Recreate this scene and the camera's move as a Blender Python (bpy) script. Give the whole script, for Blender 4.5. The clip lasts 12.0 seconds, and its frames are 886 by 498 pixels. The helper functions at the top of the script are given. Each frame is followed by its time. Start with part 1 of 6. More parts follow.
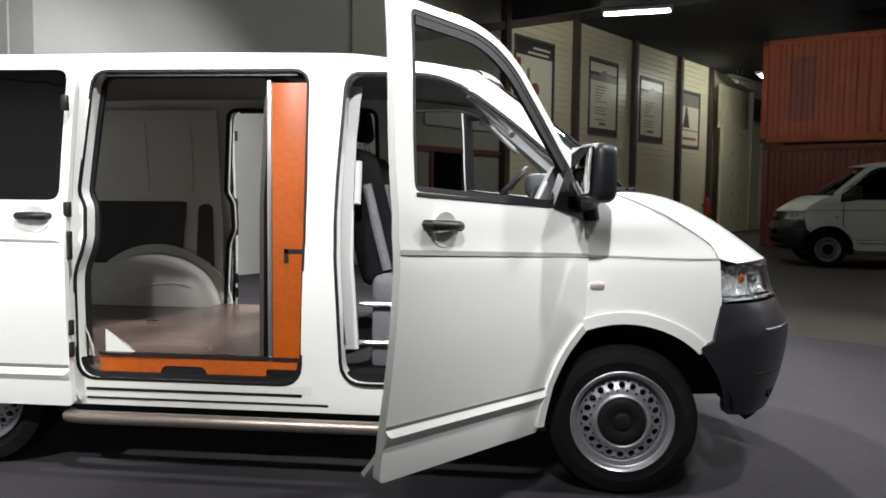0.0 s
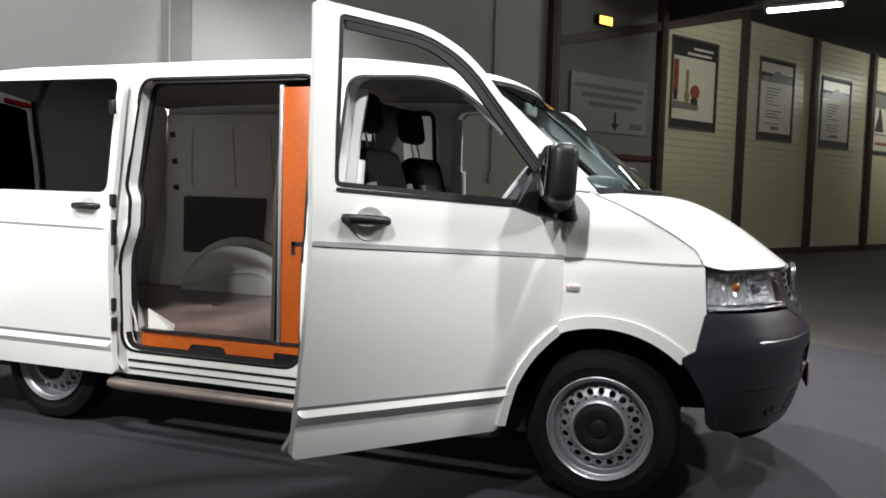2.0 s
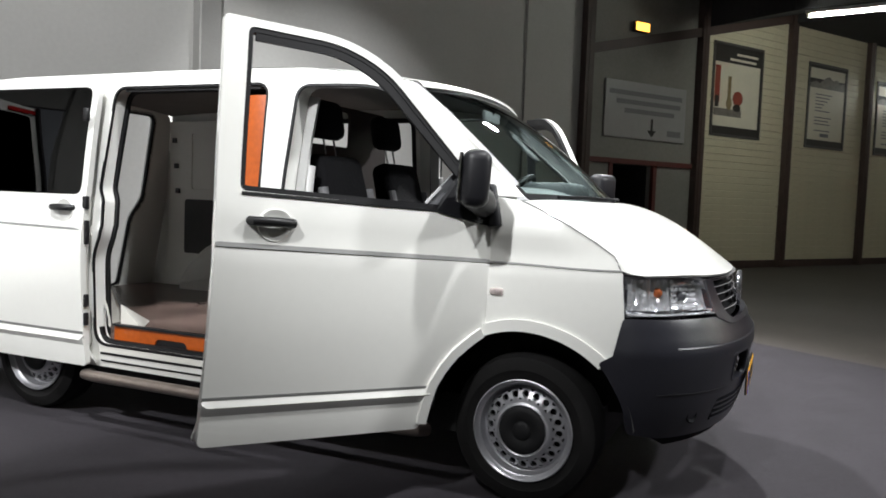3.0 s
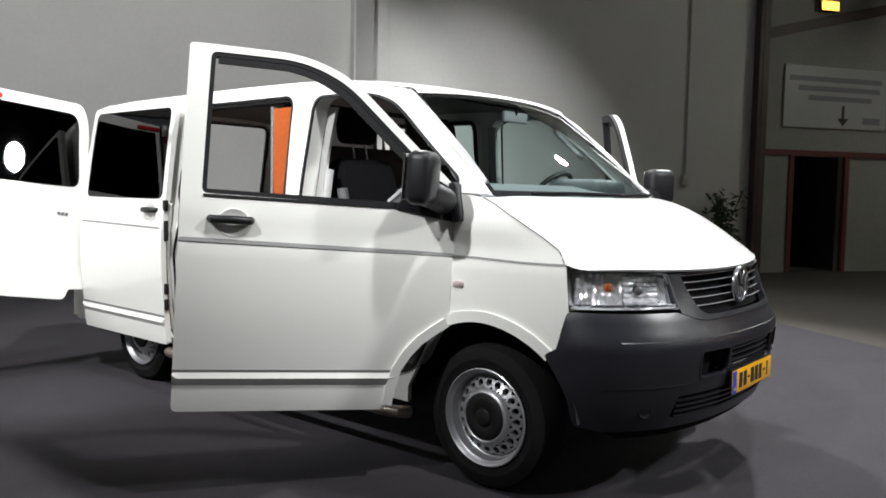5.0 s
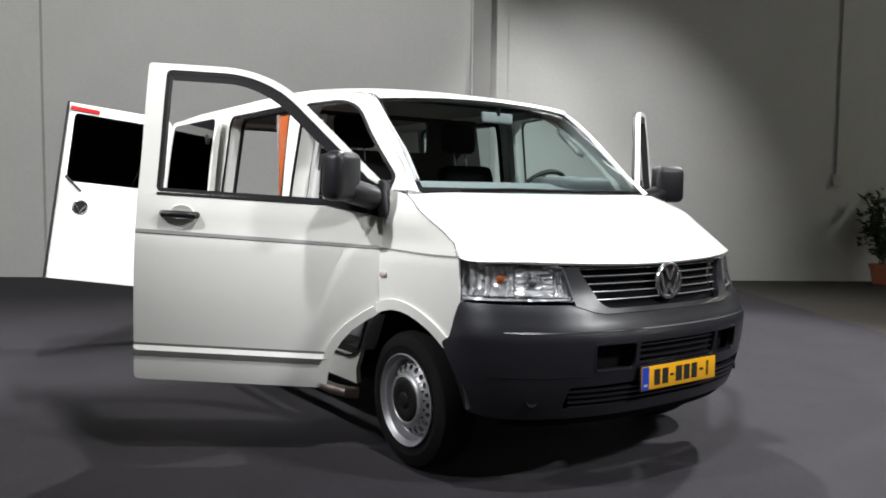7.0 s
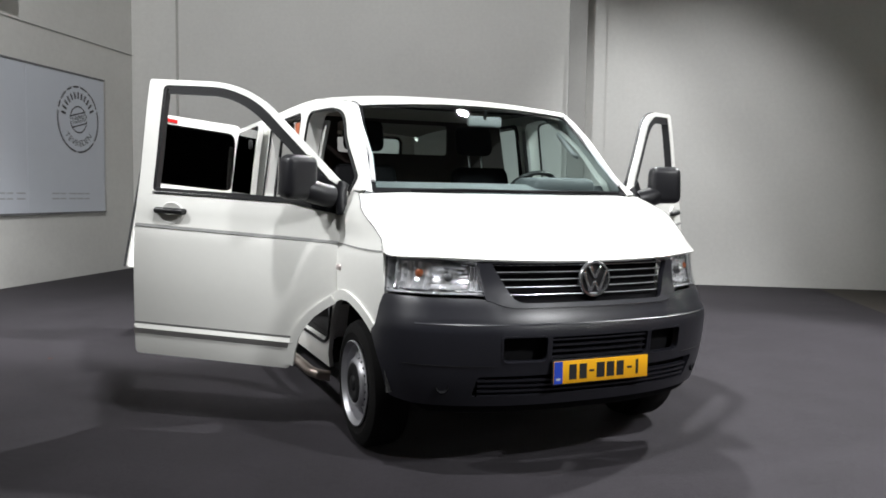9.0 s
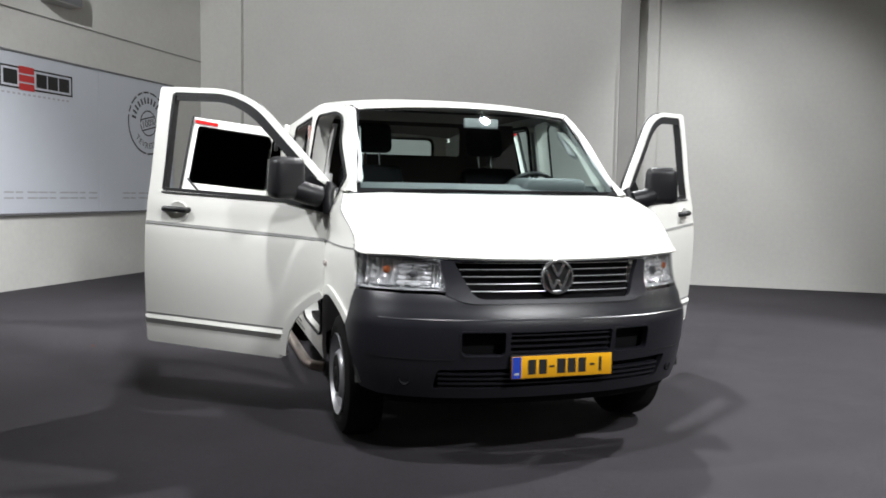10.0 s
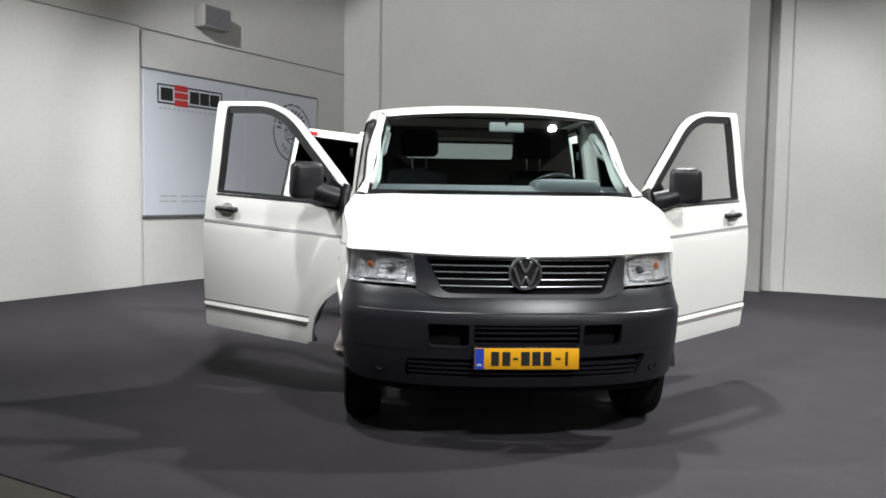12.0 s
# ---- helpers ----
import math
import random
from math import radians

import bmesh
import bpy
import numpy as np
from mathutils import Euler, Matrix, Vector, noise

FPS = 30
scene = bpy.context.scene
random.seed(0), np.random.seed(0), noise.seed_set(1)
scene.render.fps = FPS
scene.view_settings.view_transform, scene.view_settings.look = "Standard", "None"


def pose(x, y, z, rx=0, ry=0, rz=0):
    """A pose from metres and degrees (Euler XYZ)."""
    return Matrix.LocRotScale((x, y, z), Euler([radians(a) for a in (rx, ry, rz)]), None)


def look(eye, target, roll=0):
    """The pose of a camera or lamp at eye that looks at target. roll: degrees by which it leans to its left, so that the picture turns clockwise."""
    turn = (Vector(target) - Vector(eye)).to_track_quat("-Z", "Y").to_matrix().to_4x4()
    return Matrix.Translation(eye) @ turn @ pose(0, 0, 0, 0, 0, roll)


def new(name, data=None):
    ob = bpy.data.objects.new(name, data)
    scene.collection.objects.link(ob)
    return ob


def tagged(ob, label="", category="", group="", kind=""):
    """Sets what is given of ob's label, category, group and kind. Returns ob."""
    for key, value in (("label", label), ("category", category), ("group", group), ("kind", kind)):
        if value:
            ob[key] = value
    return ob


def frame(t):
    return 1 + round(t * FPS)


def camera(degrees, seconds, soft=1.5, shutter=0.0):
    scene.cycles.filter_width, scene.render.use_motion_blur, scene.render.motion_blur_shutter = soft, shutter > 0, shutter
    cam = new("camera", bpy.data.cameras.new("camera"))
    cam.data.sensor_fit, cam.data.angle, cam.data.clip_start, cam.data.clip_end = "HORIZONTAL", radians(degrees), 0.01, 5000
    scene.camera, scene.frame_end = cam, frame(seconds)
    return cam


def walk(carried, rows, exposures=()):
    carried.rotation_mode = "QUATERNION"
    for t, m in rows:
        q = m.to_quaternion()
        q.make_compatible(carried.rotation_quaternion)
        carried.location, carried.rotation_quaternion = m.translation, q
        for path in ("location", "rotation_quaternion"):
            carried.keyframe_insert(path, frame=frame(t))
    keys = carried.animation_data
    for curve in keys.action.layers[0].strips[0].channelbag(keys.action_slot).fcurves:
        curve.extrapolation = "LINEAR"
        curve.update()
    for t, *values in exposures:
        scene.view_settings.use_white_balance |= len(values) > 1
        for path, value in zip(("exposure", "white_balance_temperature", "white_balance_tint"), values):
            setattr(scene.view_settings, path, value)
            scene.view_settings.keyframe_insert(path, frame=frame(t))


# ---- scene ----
cam = camera(58.6, 12.0, soft=1.7, shutter=0.4)
PATH = [
    (0, (-0.437, -4.355, 1.322), (-0.641, -2.371, 1.177), 0.6),
    (0.5, (-0.222, -4.351, 1.318), (-0.557, -2.384, 1.175), 0.5),
    (1, (-0.004, -4.337, 1.316), (-0.499, -2.403, 1.19), 1.0),
    (1.5, (0.214, -4.31, 1.316), (-0.363, -2.399, 1.192), 1.1),
    (2, (0.444, -4.249, 1.308), (-0.216, -2.366, 1.168), 1.6),
    (2.5, (0.704, -4.214, 1.314), (-0.029, -2.357, 1.196), 1.5),
    (3, (1.012, -4.137, 1.32), (0.207, -2.31, 1.191), 2.1),
    (3.5, (1.319, -4.041, 1.32), (0.38, -2.279, 1.204), 2.1),
    (3.7, (1.437, -3.991, 1.315), (0.431, -2.266, 1.194), 1.9),
    (5.3, (2.24, -3.634, 1.342), (0.898, -2.158, 1.199), 0.9),
    (5.5, (2.348, -3.551, 1.332), (0.954, -2.124, 1.19), 0.8),
    (6, (2.613, -3.394, 1.323), (1.074, -2.124, 1.189), 0.5),
    (6.5, (2.877, -3.178, 1.322), (1.296, -1.961, 1.184), 0.7),
    (7, (3.145, -2.953, 1.318), (1.521, -1.795, 1.181), 0.6),
    (9, (3.917, -2.131, 1.32), (2.088, -1.336, 1.183), 0.8),
    (9.5, (4.076, -1.907, 1.314), (2.197, -1.237, 1.177), 0.8),
    (10, (4.264, -1.646, 1.328), (2.358, -1.056, 1.188), 0.9),
    (10.5, (4.429, -1.393, 1.333), (2.512, -0.84, 1.193), 0.6),
    (11, (4.542, -1.178, 1.325), (2.572, -0.866, 1.189), 0.9),
    (11.5, (4.63, -0.914, 1.311), (2.644, -0.71, 1.181), 0.6),
    (12, (4.714, -0.658, 1.318), (2.723, -0.53, 1.184), 0.8),
]
# the clip's camera opens up a little while it passes the dark load space
EXPOSURES = [(0.0, 0.14), (1.0, 0.26), (2.0, 0.12), (3.0, 0.04), (5.3, 0.0), (9.0, 0.04), (12.0, 0.08)]
walk(cam, [(t, look(eye, target, roll)) for t, eye, target, roll in PATH], EXPOSURES)

# ---------------------------------------------------------------- light
world = bpy.data.worlds.new("hall_air")
world.use_nodes = True
world.node_tree.nodes["Background"].inputs[0].default_value = (0.80, 0.86, 1.0, 1)
world.node_tree.nodes["Background"].inputs[1].default_value = 0.062
scene.world = world
scene.view_settings.exposure = 0.0

TURN = 57.0                                   # the hall stands obliquely to the van
HALL = pose(0, 0, 0, 0, 0, TURN)              # hall axes: u along the back wall, v towards it
BACK_V, LEFT_U = 8.08, -7.10


def hall(u, v, z=0.0):
    return HALL @ Vector((u, v, z))


def lamp(name, place, target, watts, size, cone, colour=(0.975, 0.985, 1.0), blend=0.4):
    data = bpy.data.lights.new(name, "SPOT")
    data.energy, data.shadow_soft_size, data.spot_size, data.spot_blend = watts, size, radians(cone), blend
    data.color = colour
    ob = new(name, data)
    ob.matrix_world = look(place, target)
    return ob


lamp("spot_nose", (2.1, -1.4, 6.0), (-0.4, 0.2, 0.9), 1000, 0.14, 70, blend=0.8)
lamp("spot_roof", (-2.8, 1.9, 5.9), (-1.4, 1.6, 0.4), 1500, 0.10, 112)
lamp("spot_flank", (-0.3, -6.9, 6.2), (-0.4, -0.9, 2.4), 2450, 0.14, 34, blend=0.8)
lamp("spot_flank", (-3.0, -6.0, 5.3), (-2.2, -0.9, 1.5), 1450, 0.14, 36, blend=0.7)
lamp("spot_front", (6.4, 2.2, 5.9), (1.5, 1.2, 0.2), 1800, 0.30, 74, blend=0.6)
lamp("spot_wall", tuple(hall(-3.6, -2.0, 6.2)), tuple(hall(-3.6, -2.0 + 0.84, 6.2 - 0.543)), 1850, 0.12, 66.6, blend=0.26)
lamp("spot_corner", (-0.3, 5.6, 5.9), (-1.2, 2.2, 0.2), 2300, 0.16, 66, blend=0.6)
lamp("spot_pillar", tuple(hall(1.2, 2.0, 6.2)), tuple(hall(2.0, 8.0, 1.3)), 1200, 0.12, 48, blend=0.9)
lamp("spot_board", tuple(hall(-2.6, 1.0, 6.2)), tuple(hall(-6.2, 1.6, 0.0)), 2000, 0.16, 68, blend=1.0)

# ---------------------------------------------------------------- materials


def mat(name, colour, rough=0.5, metal=0.0, coat=0.0, vary=0.06, scale=6.0, bump=0.0, bump_scale=80.0, spec=0.5):
    m = bpy.data.materials.new(name)
    m.use_nodes = True
    t = m.node_tree
    b = t.nodes["Principled BSDF"]
    b.inputs["Roughness"].default_value, b.inputs["Metallic"].default_value = rough, metal
    b.inputs["Coat Weight"].default_value = coat
    b.inputs["Coat Roughness"].default_value = 0.06
    b.inputs["Specular IOR Level"].default_value = spec
    co = t.nodes.new("ShaderNodeTexCoord")
    big = t.nodes.new("ShaderNodeTexNoise")
    big.inputs["Scale"].default_value, big.inputs["Detail"].default_value = scale, 6
    fine = t.nodes.new("ShaderNodeTexNoise")
    fine.inputs["Scale"].default_value, fine.inputs["Detail"].default_value = scale * 14, 3
    t.links.new(co.outputs["Object"], big.inputs["Vector"])
    t.links.new(co.outputs["Object"], fine.inputs["Vector"])
    add = t.nodes.new("ShaderNodeMath")
    add.operation = "ADD"
    t.links.new(big.outputs["Fac"], add.inputs[0])
    t.links.new(fine.outputs["Fac"], add.inputs[1])
    ramp = t.nodes.new("ShaderNodeMapRange")
    ramp.inputs["From Min"].default_value, ramp.inputs["From Max"].default_value = 0.6, 1.4
    ramp.inputs["To Min"].default_value, ramp.inputs["To Max"].default_value = 1 - vary, 1 + vary
    t.links.new(add.outputs[0], ramp.inputs["Value"])
    mul = t.nodes.new("ShaderNodeVectorMath")
    mul.operation = "SCALE"
    mul.inputs[0].default_value = colour
    t.links.new(ramp.outputs[0], mul.inputs["Scale"])
    t.links.new(mul.outputs["Vector"], b.inputs["Base Color"])
    if bump:
        tex = t.nodes.new("ShaderNodeTexNoise")
        tex.inputs["Scale"].default_value, tex.inputs["Detail"].default_value = bump_scale, 4
        t.links.new(co.outputs["Object"], tex.inputs["Vector"])
        bn = t.nodes.new("ShaderNodeBump")
        bn.inputs["Strength"].default_value, bn.inputs["Distance"].default_value = bump, 0.01
        t.links.new(tex.outputs["Fac"], bn.inputs["Height"])
        t.links.new(bn.outputs["Normal"], b.inputs["Normal"])
    return m


def glass(name, colour, rough=0.0):
    m = bpy.data.materials.new(name)
    m.use_nodes = True
    t = m.node_tree
    b = t.nodes["Principled BSDF"]
    b.inputs["Base Color"].default_value = (*colour, 1)
    b.inputs["Roughness"].default_value = rough
    b.inputs["Transmission Weight"].default_value = 1.0
    b.inputs["IOR"].default_value = 1.45
    return m


def pane_glass(name, colour, gloss=1.0):
    """A thin pane: it tints what is behind it and mirrors like glass."""
    m = bpy.data.materials.new(name)
    m.use_nodes = True
    t = m.node_tree
    out = t.nodes["Material Output"]
    t.nodes.remove(t.nodes["Principled BSDF"])
    clear = t.nodes.new("ShaderNodeBsdfTransparent")
    clear.inputs[0].default_value = (*colour, 1)
    shine = t.nodes.new("ShaderNodeBsdfGlossy")
    shine.inputs["Roughness"].default_value = 0.015
    lw = t.nodes.new("ShaderNodeLayerWeight")
    pw = t.nodes.new("ShaderNodeMath")
    pw.operation = "POWER"
    pw.inputs[1].default_value = 5.0
    k = t.nodes.new("ShaderNodeMath")
    k.operation = "MULTIPLY_ADD"
    k.inputs[1].default_value, k.inputs[2].default_value = 0.9 * gloss, 0.05 * gloss
    mix = t.nodes.new("ShaderNodeMixShader")
    t.links.new(lw.outputs["Facing"], pw.inputs[0])
    t.links.new(pw.outputs[0], k.inputs[0])
    t.links.new(k.outputs[0], mix.inputs[0])
    t.links.new(clear.outputs[0], mix.inputs[1])
    t.links.new(shine.outputs[0], mix.inputs[2])
    t.links.new(mix.outputs[0], out.inputs["Surface"])
    return m


def faceted(name, colour, size, tilt, metal, rough):
    """A mirror of many small flat facets, each tilted its own way."""
    m = bpy.data.materials.new(name)
    m.use_nodes = True
    t = m.node_tree
    b = t.nodes["Principled BSDF"]
    b.inputs["Base Color"].default_value = (*colour, 1)
    b.inputs["Metallic"].default_value, b.inputs["Roughness"].default_value = metal, rough
    co = t.nodes.new("ShaderNodeTexCoord")
    cells = t.nodes.new("ShaderNodeTexVoronoi")
    cells.inputs["Scale"].default_value = size
    t.links.new(co.outputs["Object"], cells.inputs["Vector"])
    sub = t.nodes.new("ShaderNodeVectorMath")
    sub.operation = "SUBTRACT"
    sub.inputs[1].default_value = (0.5, 0.5, 0.42)
    t.links.new(cells.outputs["Color"], sub.inputs[0])
    sc = t.nodes.new("ShaderNodeVectorMath")
    sc.operation = "SCALE"
    sc.inputs["Scale"].default_value = tilt
    t.links.new(sub.outputs["Vector"], sc.inputs[0])
    geo = t.nodes.new("ShaderNodeNewGeometry")
    add = t.nodes.new("ShaderNodeVectorMath")
    t.links.new(geo.outputs["Normal"], add.inputs[0])
    t.links.new(sc.outputs["Vector"], add.inputs[1])
    norm = t.nodes.new("ShaderNodeVectorMath")
    norm.operation = "NORMALIZE"
    t.links.new(add.outputs["Vector"], norm.inputs[0])
    t.links.new(norm.outputs["Vector"], b.inputs["Normal"])
    return m


def glow(name, colour, strength):
    m = bpy.data.materials.new(name)
    m.use_nodes = True
    b = m.node_tree.nodes["Principled BSDF"]
    b.inputs["Base Color"].default_value = (*colour, 1)
    b.inputs["Emission Color"].default_value = (*colour, 1)
    b.inputs["Emission Strength"].default_value = strength
    return m


PAINT = mat("white_paint", (0.80, 0.80, 0.76), 0.28, coat=0.6, vary=0.015, scale=2.0)
INNER_PAINT = mat("inner_white_paint", (0.66, 0.65, 0.60), 0.4, vary=0.04)
PLASTIC = mat("grey_bumper_plastic", (0.0138, 0.0140, 0.0186), 0.34, vary=0.14, bump=0.05, bump_scale=500)
BLACK = mat("black_plastic", (0.009, 0.009, 0.010), 0.42, vary=0.15)
RUBBER = mat("black_rubber", (0.0075, 0.0072, 0.0072), 0.8, vary=0.25, bump=0.1, bump_scale=120, spec=0.16)
SEAL = mat("rubber_seal", (0.007, 0.007, 0.008), 0.55, vary=0.1, spec=0.3)
STEEL = mat("silver_steel_wheel", (0.42, 0.42, 0.44), 0.42, metal=0.7, vary=0.10, scale=9)
HUB = mat("matt_black_hub_cap", (0.0075, 0.0075, 0.008), 0.62, vary=0.15, spec=0.22)
COWL = mat("matt_black_cowl", (0.006, 0.006, 0.007), 0.85, vary=0.15, spec=0.12)
MIRROR_CAP = mat("black_mirror_plastic", (0.0085, 0.0085, 0.0105), 0.42, vary=0.12, bump=0.04, bump_scale=500, spec=0.36)
BADGE = mat("satin_badge_chrome", (0.66, 0.67, 0.69), 0.16, metal=0.94, vary=0.03)
CHROME = mat("chrome", (0.75, 0.76, 0.78), 0.08, metal=1.0, vary=0.02)
LENS = pane_glass("clear_lens", (0.96, 0.97, 0.98))
AMBER = mat("amber_lens", (0.36, 0.10, 0.035), 0.15, vary=0.05)
RED_LENS = mat("red_lens", (0.45, 0.02, 0.02), 0.15, vary=0.05)
SCREEN = pane_glass("windscreen_glass", (0.62, 0.76, 0.73), 1.5)
TINT = pane_glass("tinted_glass", (0.012, 0.013, 0.015), 0.75)
MIRROR = mat("mirror_glass", (0.8, 0.8, 0.8), 0.02, metal=1.0, vary=0.01)
TRIM = mat("grey_trim_plastic", (0.10, 0.102, 0.108), 0.55, vary=0.1, bump=0.1, bump_scale=300)
DASH = mat("dashboard_plastic", (0.085, 0.090, 0.096), 0.6, vary=0.1, bump=0.1, bump_scale=300)
FABRIC = mat("dark_seat_fabric", (0.0065, 0.0065, 0.0075), 0.85, vary=0.25, scale=30, bump=0.4, bump_scale=60, spec=0.10)
BOLSTER = mat("grey_seat_bolster", (0.13, 0.13, 0.135), 0.8, vary=0.2, scale=30, bump=0.3, bump_scale=60, spec=0.2)
GREY_PLASTIC = mat("light_grey_plastic", (0.42, 0.42, 0.43), 0.5, vary=0.06)
ORANGE = mat("orange_board", (0.40, 0.078, 0.006), 0.38, coat=0.25, vary=0.22, scale=3.2)
PLY = mat("brown_plywood", (0.130, 0.090, 0.077), 0.27, vary=0.62, scale=3.2, bump=0.14, bump_scale=40)
HARDBOARD = mat("dark_hardboard", (0.055, 0.055, 0.055), 0.75, vary=0.2)
ALU = mat("aluminium_strip", (0.6, 0.6, 0.62), 0.3, metal=0.9, vary=0.06)
PIPE = mat("worn_steel_tube", (0.30, 0.25, 0.22), 0.38, metal=0.8, vary=0.25, scale=12)
HEADLINER = mat("grey_headliner", (0.20, 0.195, 0.18), 0.9, vary=0.08)
YELLOW = mat("yellow_plate", (0.85, 0.42, 0.01), 0.35, vary=0.03)
BLUE = mat("blue_band", (0.02, 0.06, 0.45), 0.35, vary=0.03)
INK = mat("black_ink", (0.012, 0.012, 0.012), 0.6, vary=0.05)
UNDER = mat("dark_underbody", (0.012, 0.012, 0.012), 0.8, vary=0.3)

# ---------------------------------------------------------------- mesh helpers
from mathutils.geometry import delaunay_2d_cdt


def part(name, bm, material, parent=None, label="", smooth=True):
    me = bpy.data.meshes.new(name)
    bm.normal_update()
    bm.to_mesh(me)
    bm.free()
    me.materials.append(material)
    if smooth:
        me.polygons.foreach_set("use_smooth", [True] * len(me.polygons))
        me.set_sharp_from_angle(angle=radians(35))
    ob = new(name, me)
    if parent:
        ob.parent = parent
    if label:
        ob["label"] = label
    return ob


def thing(name, place, label, category, group=""):
    ob = new(name)
    ob.empty_display_size = 0.1
    ob.matrix_world = place
    return tagged(ob, label, category, group)


def box(bm, lo, hi, bevel=0.0, m=None, seg=2):
    r = bmesh.ops.create_cube(bm, size=1.0)
    vs = r["verts"]
    for v in vs:
        v.co = Vector([lo[i] + (hi[i] - lo[i]) * (v.co[i] + 0.5) for i in range(3)])
    out = vs
    if bevel:
        es = list({e for v in vs for e in v.link_edges})
        got = bmesh.ops.bevel(bm, geom=es + vs, offset=bevel, segments=seg, profile=0.5, affect="EDGES")
        out = list({v for f in got["faces"] for v in f.verts} | {v for v in vs if v.is_valid})
    if m is not None:
        bmesh.ops.transform(bm, matrix=m, verts=out)
    return out


def boxes(*items, bevel=0.0):
    bm = bmesh.new()
    for lo, hi in items:
        box(bm, lo, hi, bevel)
    return bm


def turned(profile, seg=40, axis="y"):
    """A body of revolution: profile rows of (radius, along)."""
    bm = bmesh.new()
    rings = []
    for r, a in profile:
        ring = []
        for i in range(seg):
            c, s = math.cos(2 * math.pi * i / seg), math.sin(2 * math.pi * i / seg)
            p = {"y": (r * c, a, r * s), "z": (r * c, r * s, a), "x": (a, r * c, r * s)}[axis]
            ring.append(bm.verts.new(p))
        rings.append(ring)
    for a, b in zip(rings, rings[1:]):
        for i in range(seg):
            j = (i + 1) % seg
            bm.faces.new((a[i], a[j], b[j], b[i]))
    bmesh.ops.remove_doubles(bm, verts=bm.verts, dist=1e-5)
    bmesh.ops.recalc_face_normals(bm, faces=bm.faces)
    return bm


def tube(points, radius, seg=10, flat=1.0):
    """A round bar along points, closed at both ends."""
    bm = bmesh.new()
    pts = [Vector(p) for p in points]
    rings = []
    for i, p in enumerate(pts):
        d = (pts[min(i + 1, len(pts) - 1)] - pts[max(i - 1, 0)]).normalized()
        up = Vector((0, 0, 1)) if abs(d.z) < 0.9 else Vector((1, 0, 0))
        a = d.cross(up).normalized()
        b = a.cross(d)
        rings.append([bm.verts.new(p + radius * (math.cos(2 * math.pi * k / seg) * a + flat * math.sin(2 * math.pi * k / seg) * b)) for k in range(seg)])
    for a, b in zip(rings, rings[1:]):
        for k in range(seg):
            bm.faces.new((a[k], a[(k + 1) % seg], b[(k + 1) % seg], b[k]))
    bm.faces.new(rings[0][::-1])
    bm.faces.new(rings[-1])
    bmesh.ops.recalc_face_normals(bm, faces=bm.faces)
    return bm


def rounded(points, default=0.0, seg=5):
    """A polygon with rounded corners from rows of (u, v) or (u, v, radius)."""
    out = []
    n = len(points)
    for i in range(n):
        p = Vector(points[i][:2])
        r = points[i][2] if len(points[i]) > 2 else default
        a, b = Vector(points[i - 1][:2]), Vector(points[(i + 1) % n][:2])
        if r <= 0:
            out.append(tuple(p))
            continue
        da, db = (a - p), (b - p)
        k = min(r, da.length * 0.48, db.length * 0.48)
        s, e = p + da.normalized() * k, p + db.normalized() * k
        for j in range(seg + 1):
            w = j / seg
            out.append(tuple((1 - w) ** 2 * s + 2 * w * (1 - w) * p + w ** 2 * e))
    return out


def arc(cx, cz, r, a0, a1, n):
    return [(cx + r * math.cos(radians(a0 + (a1 - a0) * i / n)), cz + r * math.sin(radians(a0 + (a1 - a0) * i / n))) for i in range(n + 1)]


def inside(p, poly):
    hit, j = False, len(poly) - 1
    for i in range(len(poly)):
        (xi, yi), (xj, yj) = poly[i], poly[j]
        if (yi > p[1]) != (yj > p[1]) and p[0] < (xj - xi) * (p[1] - yi) / (yj - yi) + xi:
            hit = not hit
        j = i
    return hit


def clearance(p, poly):
    best = 1e9
    for i in range(len(poly)):
        ax, ay = poly[i - 1]
        bx, by = poly[i]
        dx, dy = bx - ax, by - ay
        q = dx * dx + dy * dy
        w = 0 if q == 0 else max(0, min(1, ((p[0] - ax) * dx + (p[1] - ay) * dy) / q))
        best = min(best, math.hypot(p[0] - ax - w * dx, p[1] - ay - w * dy))
    return best


def dense(poly, step):
    out = []
    for i in range(len(poly)):
        a, b = Vector(poly[i]), Vector(poly[(i + 1) % len(poly)])
        k = max(1, int((b - a).length / step))
        out += [tuple(a + (b - a) * j / k) for j in range(k)]
    return out


